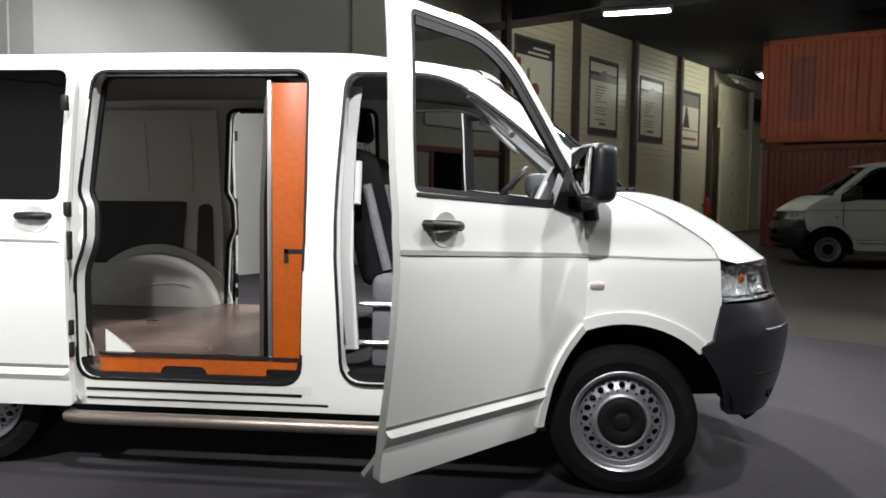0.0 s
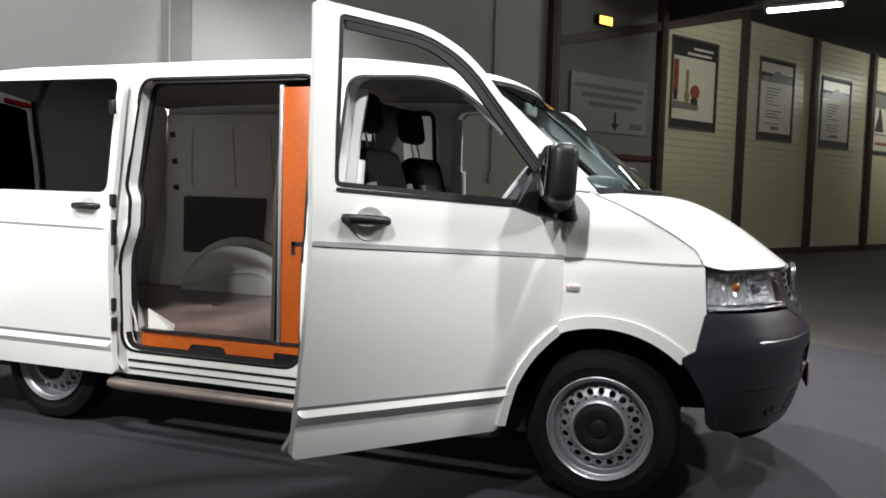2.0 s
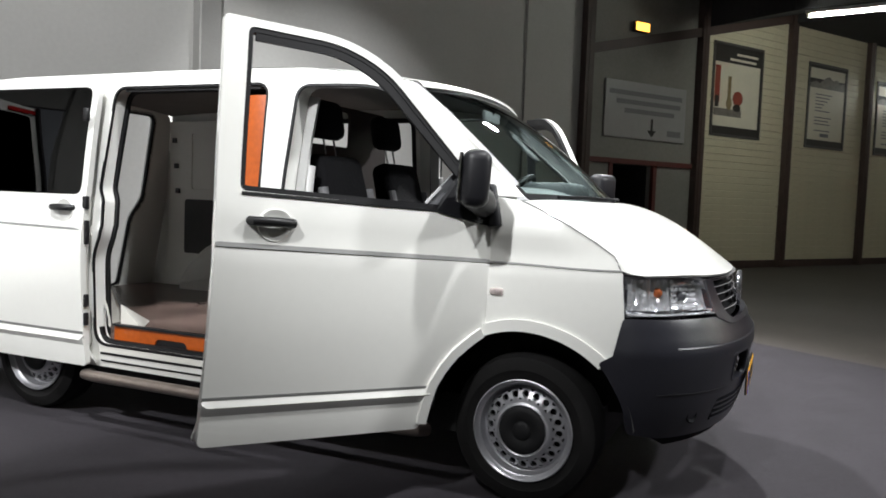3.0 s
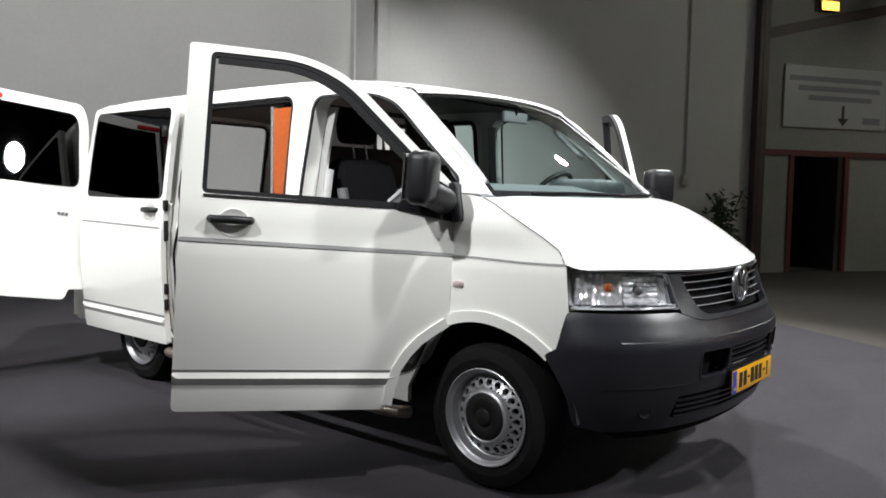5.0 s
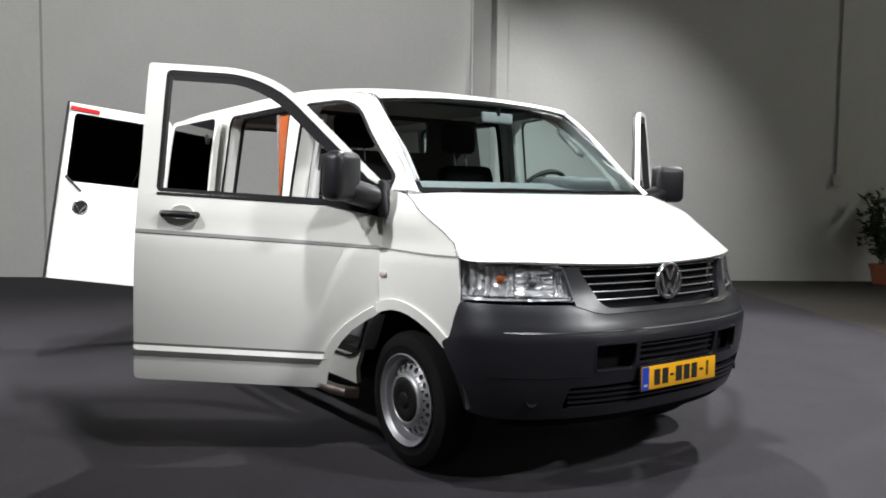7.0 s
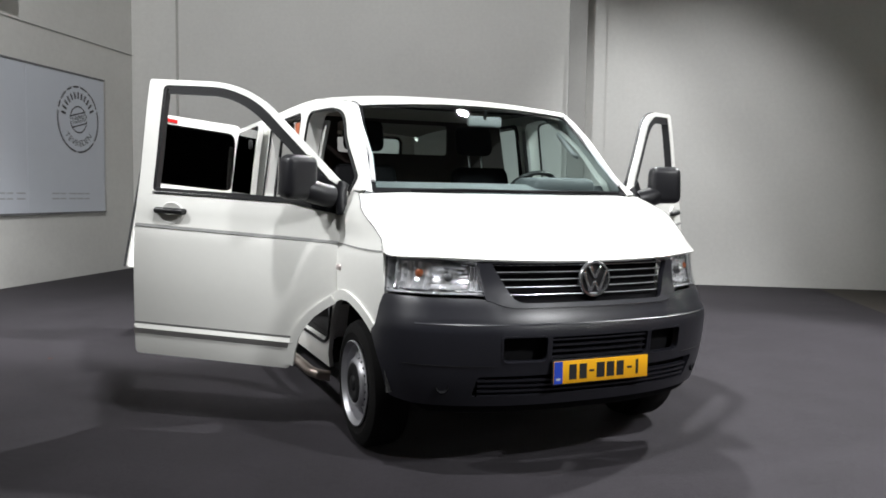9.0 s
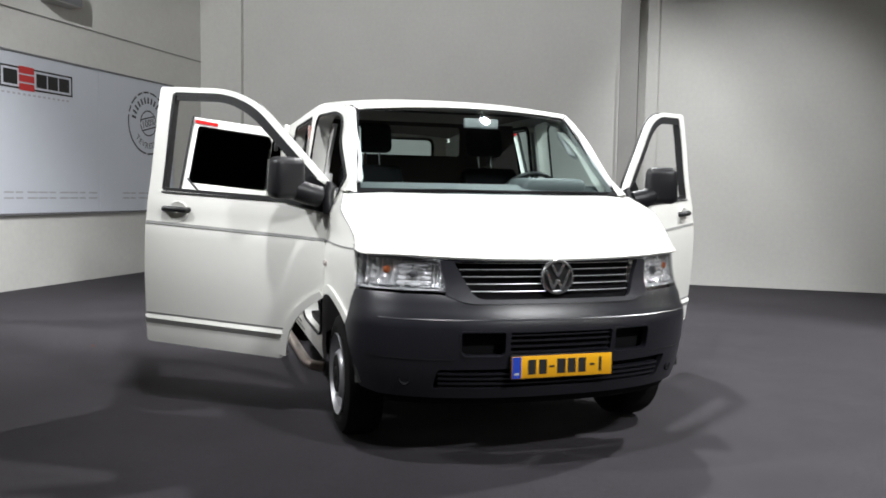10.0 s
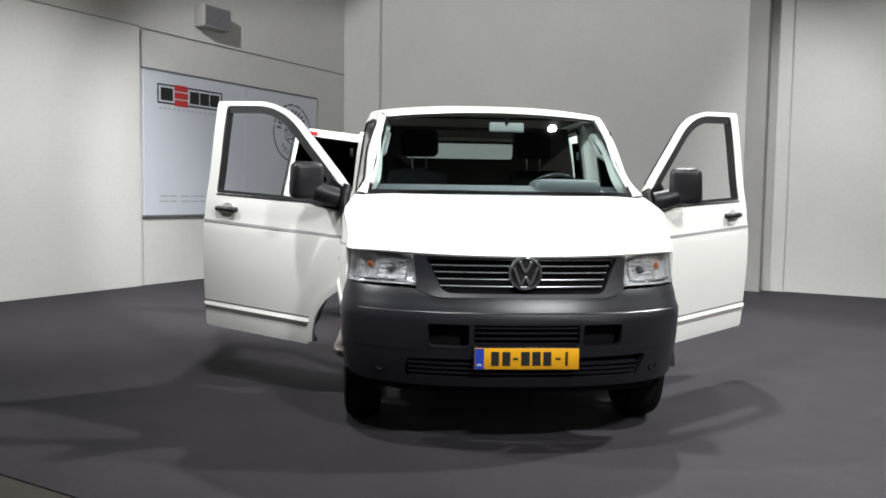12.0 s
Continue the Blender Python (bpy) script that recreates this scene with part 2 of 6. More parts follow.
def skin(outline, holes, fn, step=0.07, thick=0.0, flip=False):
    """A sheet over a flat outline with holes, laid on the surface fn(u, v), and its thickness inwards."""
    loops = [dense(outline, step)] + [dense(h, step) for h in holes]
    verts, edges = [], []
    for lp in loops:
        k = len(verts)
        verts += [Vector(p) for p in lp]
        edges += [(k + i, k + (i + 1) % len(lp)) for i in range(len(lp))]
    us, vs = [p[0] for p in loops[0]], [p[1] for p in loops[0]]
    row, v = 0, min(vs) + step * 0.6
    while v < max(vs):
        u = min(us) + step * (0.6 if row % 2 else 0.1)
        while u < max(us):
            if inside((u, v), loops[0]) and not any(inside((u, v), h) for h in loops[1:]) and min(clearance((u, v), l) for l in loops) > step * 0.45:
                verts.append(Vector((u, v)))
            u += step
        v += step * 0.866
        row += 1
    vo, _, fo, _, _, _ = delaunay_2d_cdt(verts, edges, [], 1, 1e-6)
    bm = bmesh.new()
    bv = [bm.verts.new(fn(p.x, p.y)) for p in vo]
    for f in fo:
        c = sum((vo[i] for i in f), Vector((0, 0))) / len(f)
        if inside(c, loops[0]) and not any(inside(c, h) for h in loops[1:]):
            try:
                bm.faces.new([bv[i] for i in (f[::-1] if flip else f)])
            except ValueError:
                pass
    bmesh.ops.delete(bm, geom=[v for v in bm.verts if not v.link_faces], context="VERTS")
    if thick:
        bm.normal_update()
        got = bmesh.ops.solidify(bm, geom=list(bm.faces), thickness=thick)
    return bm


def ribbon(loop, fn, width, height, closed=True, lift=0.0):
    """A square bar that follows a line on the surface fn(u, v): width across the line, height out of the surface."""
    bm = bmesh.new()
    pts = [Vector(p) for p in loop]
    n = len(pts)
    rows = []
    for i in range(n):
        a = pts[i - 1] if closed or i else pts[i]
        b = pts[(i + 1) % n] if closed or i < n - 1 else pts[i]
        d = (b - a).normalized()
        s = Vector((-d.y, d.x)) * width / 2
        lo, hi = pts[i] - s, pts[i] + s
        e = 1e-3
        p0 = fn(*pts[i])
        nrm = (fn(pts[i].x + e, pts[i].y) - p0).cross(fn(pts[i].x, pts[i].y + e) - p0).normalized()
        A, B = fn(*lo), fn(*hi)
        rows.append([bm.verts.new(q) for q in (A + nrm * lift, A + nrm * (lift + height), B + nrm * (lift + height), B + nrm * lift)])
    m = n if closed else n - 1
    for i in range(m):
        a, b = rows[i], rows[(i + 1) % n]
        for k in range(4):
            bm.faces.new((a[k], a[(k + 1) % 4], b[(k + 1) % 4], b[k]))
    if not closed:
        bm.faces.new(rows[0])
        bm.faces.new(rows[-1][::-1])
    bmesh.ops.recalc_face_normals(bm, faces=bm.faces)
    return bm


def line_z(rows, x):
    """A smooth-ish table: value at x between rows of (x, value)."""
    if x <= rows[0][0]:
        return rows[0][1]
    for (a, p), (b, q) in zip(rows, rows[1:]):
        if x <= b:
            w = (x - a) / (b - a)
            return p + (q - p) * w
    return rows[-1][1]


def step01(w):
    w = max(0.0, min(1.0, w))
    return w * w * (3 - 2 * w)


def smooth_table(rows, x):
    """A cubic through rows of (x, value)."""
    if x <= rows[0][0]:
        return rows[0][1]
    if x >= rows[-1][0]:
        return rows[-1][1]
    for i in range(len(rows) - 1):
        x0, y0 = rows[i]
        x1, y1 = rows[i + 1]
        if x <= x1:
            m0 = (y1 - y0) / (x1 - x0) if i == 0 else (y1 - rows[i - 1][1]) / (x1 - rows[i - 1][0])
            m1 = (y1 - y0) / (x1 - x0) if i == len(rows) - 2 else (rows[i + 2][1] - y0) / (rows[i + 2][0] - x0)
            h, w = x1 - x0, (x - x0) / (x1 - x0)
            return (2 * w ** 3 - 3 * w * w + 1) * y0 + (w ** 3 - 2 * w * w + w) * h * m0 + (3 * w * w - 2 * w ** 3) * y1 + (w ** 3 - w * w) * h * m1


def inset(poly, d):
    """The polygon drawn in by d on all sides."""
    area = sum(poly[i - 1][0] * poly[i][1] - poly[i][0] * poly[i - 1][1] for i in range(len(poly)))
    s = 1 if area > 0 else -1
    out = []
    n = len(poly)
    for i in range(n):
        a, p, b = Vector(poly[i - 1]), Vector(poly[i]), Vector(poly[(i + 1) % n])
        d0, d1 = (p - a).normalized(), (b - p).normalized()
        n0, n1 = Vector((-d0.y, d0.x)) * s, Vector((-d1.y, d1.x)) * s
        m = n0 + n1
        m = m / max(0.35, m.length_squared / 2) if m.length > 1e-6 else n0
        out.append(tuple(p + m * d))
    return out


def text_on(body, size, m, material, parent, name="lettering", extrude=0.0015):
    """Letters as a mesh in the plane of m, centred."""
    cu = bpy.data.curves.new(name, "FONT")
    cu.body, cu.size, cu.extrude, cu.align_x, cu.align_y = body, size, extrude, "CENTER", "CENTER"
    ob = bpy.data.objects.new(name, cu)
    scene.collection.objects.link(ob)
    bpy.context.view_layer.update()
    me = bpy.data.meshes.new_from_object(ob.evaluated_get(bpy.context.evaluated_depsgraph_get()))
    bpy.data.objects.remove(ob)
    me.materials.clear()
    me.materials.append(material)
    out = new(name, me)
    if parent:
        out.parent = parent
    out.matrix_basis = m
    return out



# ---------------------------------------------------------------- the hall


def block_wall(name, colour, bw, bh, depth=0.35, rough=0.75, vary=0.05):
    """Painted blockwork: shallow joints under thick paint, along the object's own x and z."""
    m = mat(name, colour, rough, vary=vary, scale=1.3)
    t = m.node_tree
    b = t.nodes["Principled BSDF"]
    co = t.nodes.new("ShaderNodeTexCoord")
    sep = t.nodes.new("ShaderNodeSeparateXYZ")
    com = t.nodes.new("ShaderNodeCombineXYZ")
    t.links.new(co.outputs["Object"], sep.inputs[0])
    t.links.new(sep.outputs["X"], com.inputs["X"])
    t.links.new(sep.outputs["Z"], com.inputs["Y"])
    br = t.nodes.new("ShaderNodeTexBrick")
    br.inputs["Scale"].default_value = 1.0
    br.inputs["Brick Width"].default_value, br.inputs["Row Height"].default_value = bw, bh
    br.inputs["Mortar Size"].default_value, br.inputs["Mortar Smooth"].default_value = 0.006, 0.6
    br.inputs["Color1"].default_value = br.inputs["Color2"].default_value = (1, 1, 1, 1)
    br.inputs["Mortar"].default_value = (0, 0, 0, 1)
    t.links.new(com.outputs[0], br.inputs["Vector"])
    n = t.nodes.new("ShaderNodeTexNoise")
    n.inputs["Scale"].default_value, n.inputs["Detail"].default_value = 40, 5
    t.links.new(co.outputs["Object"], n.inputs["Vector"])
    add = t.nodes.new("ShaderNodeMath")
    add.operation = "MULTIPLY_ADD"
    add.inputs[1].default_value = 0.25
    t.links.new(n.outputs["Fac"], add.inputs[0])
    t.links.new(br.outputs["Color"], add.inputs[2])
    bn = t.nodes.new("ShaderNodeBump")
    bn.inputs["Strength"].default_value, bn.inputs["Distance"].default_value = depth, 0.008
    t.links.new(add.outputs[0], bn.inputs["Height"])
    t.links.new(bn.outputs["Normal"], b.inputs["Normal"])
    return m


WALL_WHITE = block_wall("white_painted_blockwork", (0.62, 0.615, 0.59), 0.40, 0.10, 0.11)
COLUMN_GREY = mat("grey_column_paint", (0.33, 0.325, 0.31), 0.6, vary=0.08, scale=3)
CARPET = mat("charcoal_carpet", (0.0215, 0.0183, 0.0230), 0.92, vary=0.36, scale=2.2, bump=0.5, bump_scale=260)
CONCRETE = mat("brown_concrete", (0.036, 0.030, 0.024), 0.8, vary=0.22, scale=0.8, bump=0.2, bump_scale=60)
WALL_GREY = mat("dull_grey_wall", (0.23, 0.225, 0.205), 0.7, vary=0.12, scale=1.2)
AMBER_GLOW = glow("amber_glow", (1.0, 0.48, 0.07), 3.4)
TUBE_GLOW = glow("tube_glow", (0.97, 1.0, 0.90), 280.0)
CLADDING = mat("cream_cladding", (0.60, 0.56, 0.41), 0.32, vary=0.10, scale=1.5)
DARKSTEEL = mat("dark_brown_steel", (0.055, 0.035, 0.030), 0.6, vary=0.25, scale=3)
REDSTEEL = mat("red_steel", (0.10, 0.022, 0.018), 0.55, vary=0.2, scale=3)
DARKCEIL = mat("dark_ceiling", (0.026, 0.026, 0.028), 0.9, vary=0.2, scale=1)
CONTAINER = mat("orange_container_paint", (0.42, 0.075, 0.024), 0.5, vary=0.35, scale=1.5, bump=0.2, bump_scale=30)
CONTAINER_PATCH = mat("overpainted_red", (0.27, 0.055, 0.030), 0.5, vary=0.35, scale=2.5)
CONTAINER2 = mat("red_container_paint", (0.16, 0.028, 0.022), 0.5, vary=0.35, scale=1.5, bump=0.2, bump_scale=30)
BOARD = mat("pale_blue_board", (0.58, 0.61, 0.67), 0.35, vary=0.02)
POSTER_BLACK = mat("poster_dark", (0.022, 0.020, 0.018), 0.6, vary=0.1)
POSTER_CREAM = mat("poster_cream", (0.66, 0.63, 0.52), 0.35, vary=0.05)
POSTER_GREY = mat("poster_grey", (0.17, 0.16, 0.14), 0.35, vary=0.5, scale=9)
DULL_FRAME = mat("dull_poster_frame", (0.085, 0.085, 0.08), 0.5, metal=0.3, vary=0.1)
POSTER_OLIVE = mat("poster_olive", (0.22, 0.17, 0.08), 0.35, vary=0.25, scale=12)
POSTER_RED = mat("poster_red", (0.26, 0.05, 0.03), 0.35, vary=0.2)
LOGO_RED = mat("logo_red", (0.50, 0.03, 0.03), 0.4, vary=0.05)
STAMP_INK = mat("stamp_ink", (0.05, 0.05, 0.056), 0.6, vary=0.3, scale=30)
INKGREY = mat("grey_ink", (0.16, 0.16, 0.17), 0.6, vary=0.3, scale=30)
PALE_INK = mat("pale_ink", (0.40, 0.41, 0.44), 0.6, vary=0.1, scale=30)
SIGN_WHITE = mat("sign_white", (0.30, 0.30, 0.30), 0.4, vary=0.05)
SHELL_WHITE = mat("white_fixture_plastic", (0.5, 0.5, 0.48), 0.5, vary=0.05)
TERRACOTTA = mat("terracotta", (0.33, 0.10, 0.05), 0.7, vary=0.2, scale=20)
LEAF = mat("dark_green_leaf", (0.035, 0.065, 0.025), 0.45, vary=0.4, scale=12)
BARK = mat("thin_bark", (0.10, 0.07, 0.05), 0.8, vary=0.3, scale=20)
SOIL = mat("soil", (0.03, 0.02, 0.015), 0.9, vary=0.3, scale=30)
RED_PAINT = mat("extinguisher_red", (0.45, 0.02, 0.02), 0.3, vary=0.05)


def hall_part(name, bm, material, label="", category="", kind="structure", parent=None):
    ob = part(name, bm, material, parent, smooth=False)
    if not parent:
        ob.matrix_world = HALL
        tagged(ob, label, category, kind=kind)
    return ob


ground = hall_part("ground", boxes(((LEFT_U - 0.3, -16, -0.20), (32, BACK_V + 0.3, -0.006))), CONCRETE, "brown worn concrete hall floor", "floor")
hall_part("floor", boxes(((LEFT_U, -2.18, -0.006), (3.95, BACK_V, 0.0))), CARPET, "charcoal carpet laid over the hall floor", "carpet")
hall_part("wall_back", boxes(((LEFT_U - 0.3, BACK_V, 0.0), (7.36, BACK_V + 0.3, 6.6))), WALL_WHITE, "white painted block wall behind the van", "wall")
left = hall_part("wall_left", boxes(((-16 + 0.0, -0.3, 0.0), (BACK_V, 0.0, 6.6))), WALL_WHITE, "white painted block wall with a company board", "wall")
left.matrix_world = HALL @ pose(LEFT_U, 0, 0, 0, 0, 90) @ pose(0, 0.3, 0)
hall_part("wall_front", boxes(((LEFT_U - 0.3, -16.3, 0.0), (32, -16, 6.6))), DARKCEIL, "dark far wall of the hall", "wall")
hall_part("wall_right", boxes(((32, -16.3, 0.0), (32.3, BACK_V + 0.3, 6.6))), DARKCEIL, "dark end wall of the hall", "wall")
hall_part("ceiling", boxes(((LEFT_U - 0.3, -16.3, 6.6), (32.3, BACK_V + 0.3, 6.8)), *[((u, -16, 6.3), (u + 0.18, BACK_V, 6.6)) for u in range(8, 32, 3)]), DARKCEIL, "dark hall roof with beams", "ceiling")
hall_part("trim", boxes(((LEFT_U, 7.99, 0.0), (-6.30, BACK_V, 6.6)), ((0.455, 8.04, 0.0), (0.74, BACK_V, 6.6))), WALL_WHITE, "white pilaster strips on the block wall", "pilaster")
hall_part("trim", boxes(((0.160, 7.765, 0.0), (0.183, BACK_V, 6.6))), WALL_WHITE, "white painted return beside the column", "pilaster")
hall_part("column", boxes(((0.185, 7.76, 0.0), (0.455, BACK_V, 6.6)), bevel=0.01), COLUMN_GREY, "grey painted column against the white wall", "column", kind="structure")


# ---------------------------------------------------------------- the clad wall and the dark part of the hall
COLUMNS = (7.42, 10.66, 13.74, 17.05, 20.30, 22.95)
hall_part("wall_sign", boxes(((7.36, BACK_V, 2.12), (10.66, BACK_V + 0.2, 6.6)), ((7.36, BACK_V, 0.0), (8.22, BACK_V + 0.2, 2.12)), ((9.46, BACK_V, 0.0), (10.66, BACK_V + 0.2, 2.12))), WALL_GREY, "dull grey wall over a dark passage", "wall")
# near-black on every side puts the unlit passage's shade into the colour
hall_part("passage", boxes(((8.1, BACK_V + 0.2, 0.0), (9.6, BACK_V + 2.2, 0.02)), ((8.1, BACK_V + 2.2, 0.0), (9.6, BACK_V + 2.3, 2.3)), ((8.0, BACK_V + 0.2, 0.0), (8.1, BACK_V + 2.3, 2.3)), ((9.6, BACK_V + 0.2, 0.0), (9.7, BACK_V + 2.3, 2.3)), ((8.0, BACK_V + 0.2, 2.3), (9.7, BACK_V + 2.3, 2.4))), DARKCEIL, "passage behind the wall, its shade put into near-black sides", "passage")
hall_part("door_frame", boxes(((8.17, BACK_V - 0.03, 0.0), (8.27, BACK_V + 0.05, 2.12)), ((9.41, BACK_V - 0.03, 0.0), (9.51, BACK_V + 0.05, 2.12))), REDSTEEL, "dark red steel door frame", "door frame")
hall_part("lintel", boxes(((7.50, BACK_V - 0.05, 2.12), (10.60, BACK_V + 0.03, 2.22))), REDSTEEL, "dark red steel lintel", "beam")
hall_part("wall_clad", boxes(((10.66, BACK_V + 0.03, 0.0), (32.0, BACK_V + 0.25, 6.6))), CLADDING, "cream metal wall behind the planks", "wall")
clad = bpy.data.objects["wall_clad"]
for i, u in enumerate(COLUMNS):
    hall_part("column", boxes(((u - 0.10, BACK_V - 0.16, 0.0), (u + 0.10, BACK_V + 0.02, 6.6)), ((u - 0.03, BACK_V - 0.14, 0.0), (u + 0.03, BACK_V - 0.17, 6.6))), DARKSTEEL, "dark brown steel column on the wall", "column")
rise = bmesh.new()
box(rise, (0, -0.10, -0.09), (6.45, 0.0, 0.09))
brace = hall_part("beam", rise, DARKSTEEL, "dark sloping steel beam on the wall", "beam")
brace.matrix_world = HALL @ pose(7.42, BACK_V - 0.02, 4.20, 0, -13.4, 0)
deck = boxes(((13.74, 3.0, 5.60), (32.0, BACK_V + 0.03, 6.6)))
low, high = [[deck.verts.new((u, v, z)) for u, z in ((10.76, 5.08), (13.74, 5.79), (13.74, 6.6), (10.76, 6.6))] for v in (6.0, BACK_V + 0.03)]
deck.faces.new(low)
deck.faces.new(high[::-1])
for k in range(4):
    deck.faces.new((low[k], high[k], high[(k + 1) % 4], low[(k + 1) % 4]))
bmesh.ops.recalc_face_normals(deck, faces=deck.faces)
hall_part("ceiling", deck, DARKCEIL, "dark lower roof over the clad wall", "ceiling")
hall_part("baseboard", boxes(((10.7, BACK_V - 0.06, 0.0), (24.0, BACK_V + 0.03, 0.16))), DARKSTEEL, "dirty kerb at the foot of the clad wall", "kerb")


def poster(u0, u1, z0, z1, look_kind):
    v = BACK_V - 0.01
    p = thing("poster", HALL @ pose((u0 + u1) / 2, v, (z0 + z1) / 2), "framed poster with a dark border on the clad wall", "poster", "posters on the clad wall")
    w, h = (u1 - u0) / 2, (z1 - z0) / 2
    part("frame", boxes(((-w, -0.05, -h), (w, 0.0, -h + 0.05)), ((-w, -0.05, h - 0.05), (w, 0.0, h)), ((-w, -0.05, -h + 0.05), (-w + 0.05, 0.0, h - 0.05)), ((w - 0.05, -0.05, -h + 0.05), (w, 0.0, h - 0.05))), DULL_FRAME, p, "dull metal frame", smooth=False)
    part("backing", boxes(((-w + 0.05, -0.03, -h + 0.05), (w - 0.05, 0.0, h - 0.05))), POSTER_BLACK, p, smooth=False)
    if look_kind == "picture":
        part("sheet", boxes(((-w + 0.08, -0.034, -h + 0.22), (w - 0.10, -0.03, h - 0.42))), POSTER_CREAM, p, smooth=False)
        part("header", boxes(((-w + 0.08, -0.033, h - 0.42), (w - 0.10, -0.03, h - 0.08))), POSTER_BLACK, p, smooth=False)
        part("carton", boxes(((-w + 0.09, -0.037, -h + 0.72), (-w + 0.26, -0.034, h - 0.50))), POSTER_RED, p, smooth=False)
        part("carton_front", boxes(((-w + 0.11, -0.039, -h + 0.62), (-w + 0.24, -0.037, -h + 0.86))), POSTER_BLACK, p, smooth=False)
        part("bottle", turned([(0.0, -0.040), (0.075, -0.040), (0.075, -0.034)], 16), POSTER_OLIVE, p).matrix_basis = pose(-0.27, 0, -0.28) @ Matrix.Diagonal((1.2, 1, 1.9, 1))
        part("bottle_neck", boxes(((-0.33, -0.038, -0.20), (-0.22, -0.034, 0.30)), bevel=0.002), POSTER_OLIVE, p, smooth=False)
        part("red_fruit", turned([(0.0, -0.042), (0.16, -0.042), (0.16, -0.034)], 18), POSTER_RED, p).matrix_basis = pose(0.02, 0, -0.16) @ Matrix.Diagonal((1.05, 1, 1.0, 1))
        part("dark_fruit", turned([(0.0, -0.044), (0.10, -0.044), (0.10, -0.034)], 18), POSTER_BLACK, p).matrix_basis = pose(0.0, 0, -0.36) @ Matrix.Diagonal((1.3, 1, 0.8, 1))
        part("table_shade", boxes(((-w + 0.09, -0.036, -h + 0.44), (0.16, -0.034, -h + 0.60))), POSTER_GREY, p, smooth=False)
        for k, (a, b) in enumerate(((-0.08, 0.66), (-0.30, 0.60))):
            part("text_bar", boxes(((a, -0.036, h - 0.24 - 0.12 * k), (b, -0.033, h - 0.19 - 0.12 * k))), POSTER_CREAM, p, smooth=False)
    elif look_kind == "text":
        part("sheet", boxes(((-w + 0.09, -0.034, -h + 0.20), (w - 0.09, -0.03, h - 0.58))), POSTER_CREAM, p, smooth=False)
        part("sky_picture", boxes(((-w + 0.09, -0.034, h - 0.36), (w - 0.09, -0.03, h - 0.12))), POSTER_CREAM, p, smooth=False)
        hills = bmesh.new()
        ridge = [(-w + 0.09, 0.10), (-0.50, 0.16), (-0.34, 0.12), (-0.12, 0.25), (0.05, 0.30), (0.22, 0.22), (0.40, 0.26), (0.52, 0.16), (w - 0.09, 0.20)]
        for (xa, za), (xb, zb) in zip(ridge, ridge[1:]):
            hills.faces.new([hills.verts.new(q) for q in ((xa, -0.0365, h - 0.58), (xb, -0.0365, h - 0.58), (xb, -0.0365, h - 0.58 + zb), (xa, -0.0365, h - 0.58 + za))])
        part("hill_picture", hills, POSTER_GREY, p, smooth=False)
        for k in range(12):
            if k in (6, 10):
                continue
            part("text_bar", boxes(((-w + 0.34, -0.036, h - 0.74 - 0.078 * k), (-w + (1.00, 0.92, 0.84, 0.70, 0.62, 0.96, 0.9, 1.04, 0.9, 0.98, 0.8, 0.98)[k], -0.034, h - 0.715 - 0.078 * k))), INKGREY, p, smooth=False)
        part("text_bar", boxes(((-0.22, -0.036, -h + 0.28), (0.14, -0.034, -h + 0.36))), INKGREY, p, smooth=False)
    else:
        part("sheet", boxes(((-w + 0.08, -0.034, -h + 0.08), (w - 0.08, -0.03, h - 0.10))), POSTER_GREY, p, smooth=False)
        part("pale_field", boxes(((-w + 0.10, -0.036, -h + 0.60), (w - 0.10, -0.034, h - 0.50))), POSTER_CREAM, p, smooth=False)
        bottle = bmesh.new()
        bottle.faces.new([bottle.verts.new(q) for q in ((-w + 0.14, -0.038, -h + 0.66), (-0.05, -0.038, -h + 0.66), (-0.22, -0.038, -h + 1.10), (-0.30, -0.038, h - 0.52), (-0.42, -0.038, h - 0.52), (-0.44, -0.038, -h + 1.10))])
        part("dark_figure", bottle, POSTER_BLACK, p, smooth=False)
        part("footer", boxes(((-w + 0.10, -0.036, -h + 0.12), (w - 0.10, -0.034, -h + 0.56))), POSTER_CREAM, p, smooth=False)
        part("red_bar", boxes(((-w + 0.20, -0.038, -h + 0.27), (w - 0.25, -0.036, -h + 0.36))), POSTER_RED, p, smooth=False)


poster(11.05, 12.76, 2.87, 4.87, "picture")
poster(14.50, 16.12, 2.84, 4.85, "text")
poster(17.52, 19.15, 2.83, 4.72, "text")
poster(20.53, 22.10, 2.80, 4.64, "mixed")

sign = thing("sign_board", HALL @ pose(9.12, BACK_V - 0.01, 3.18), "white sign with dark lines and a downward arrow", "sign")
part("panel", boxes(((-1.15, -0.03, -0.55), (1.15, 0.0, 0.55)), bevel=0.004), SIGN_WHITE, sign, smooth=False)
for k, (a, b) in enumerate(((-1.05, 1.02), (-0.85, 0.98), (-0.62, 0.80))):
    part("text_bar", boxes(((a, -0.034, 0.28 - 0.17 * k), (b, -0.03, 0.37 - 0.17 * k))), INKGREY, sign, smooth=False)
arrow = bmesh.new()
box(arrow, (0.13, -0.034, -0.42), (0.19, -0.03, -0.13))
vs = [arrow.verts.new(q) for q in ((0.03, -0.034, -0.36), (0.29, -0.034, -0.36), (0.16, -0.034, -0.50))]
arrow.faces.new(vs[::-1])
part("arrow", arrow, INK, sign, "black arrow pointing down", smooth=False)
part("logo_bar", boxes(((0.62, -0.034, -0.45), (1.02, -0.03, -0.33))), INKGREY, sign, smooth=False)

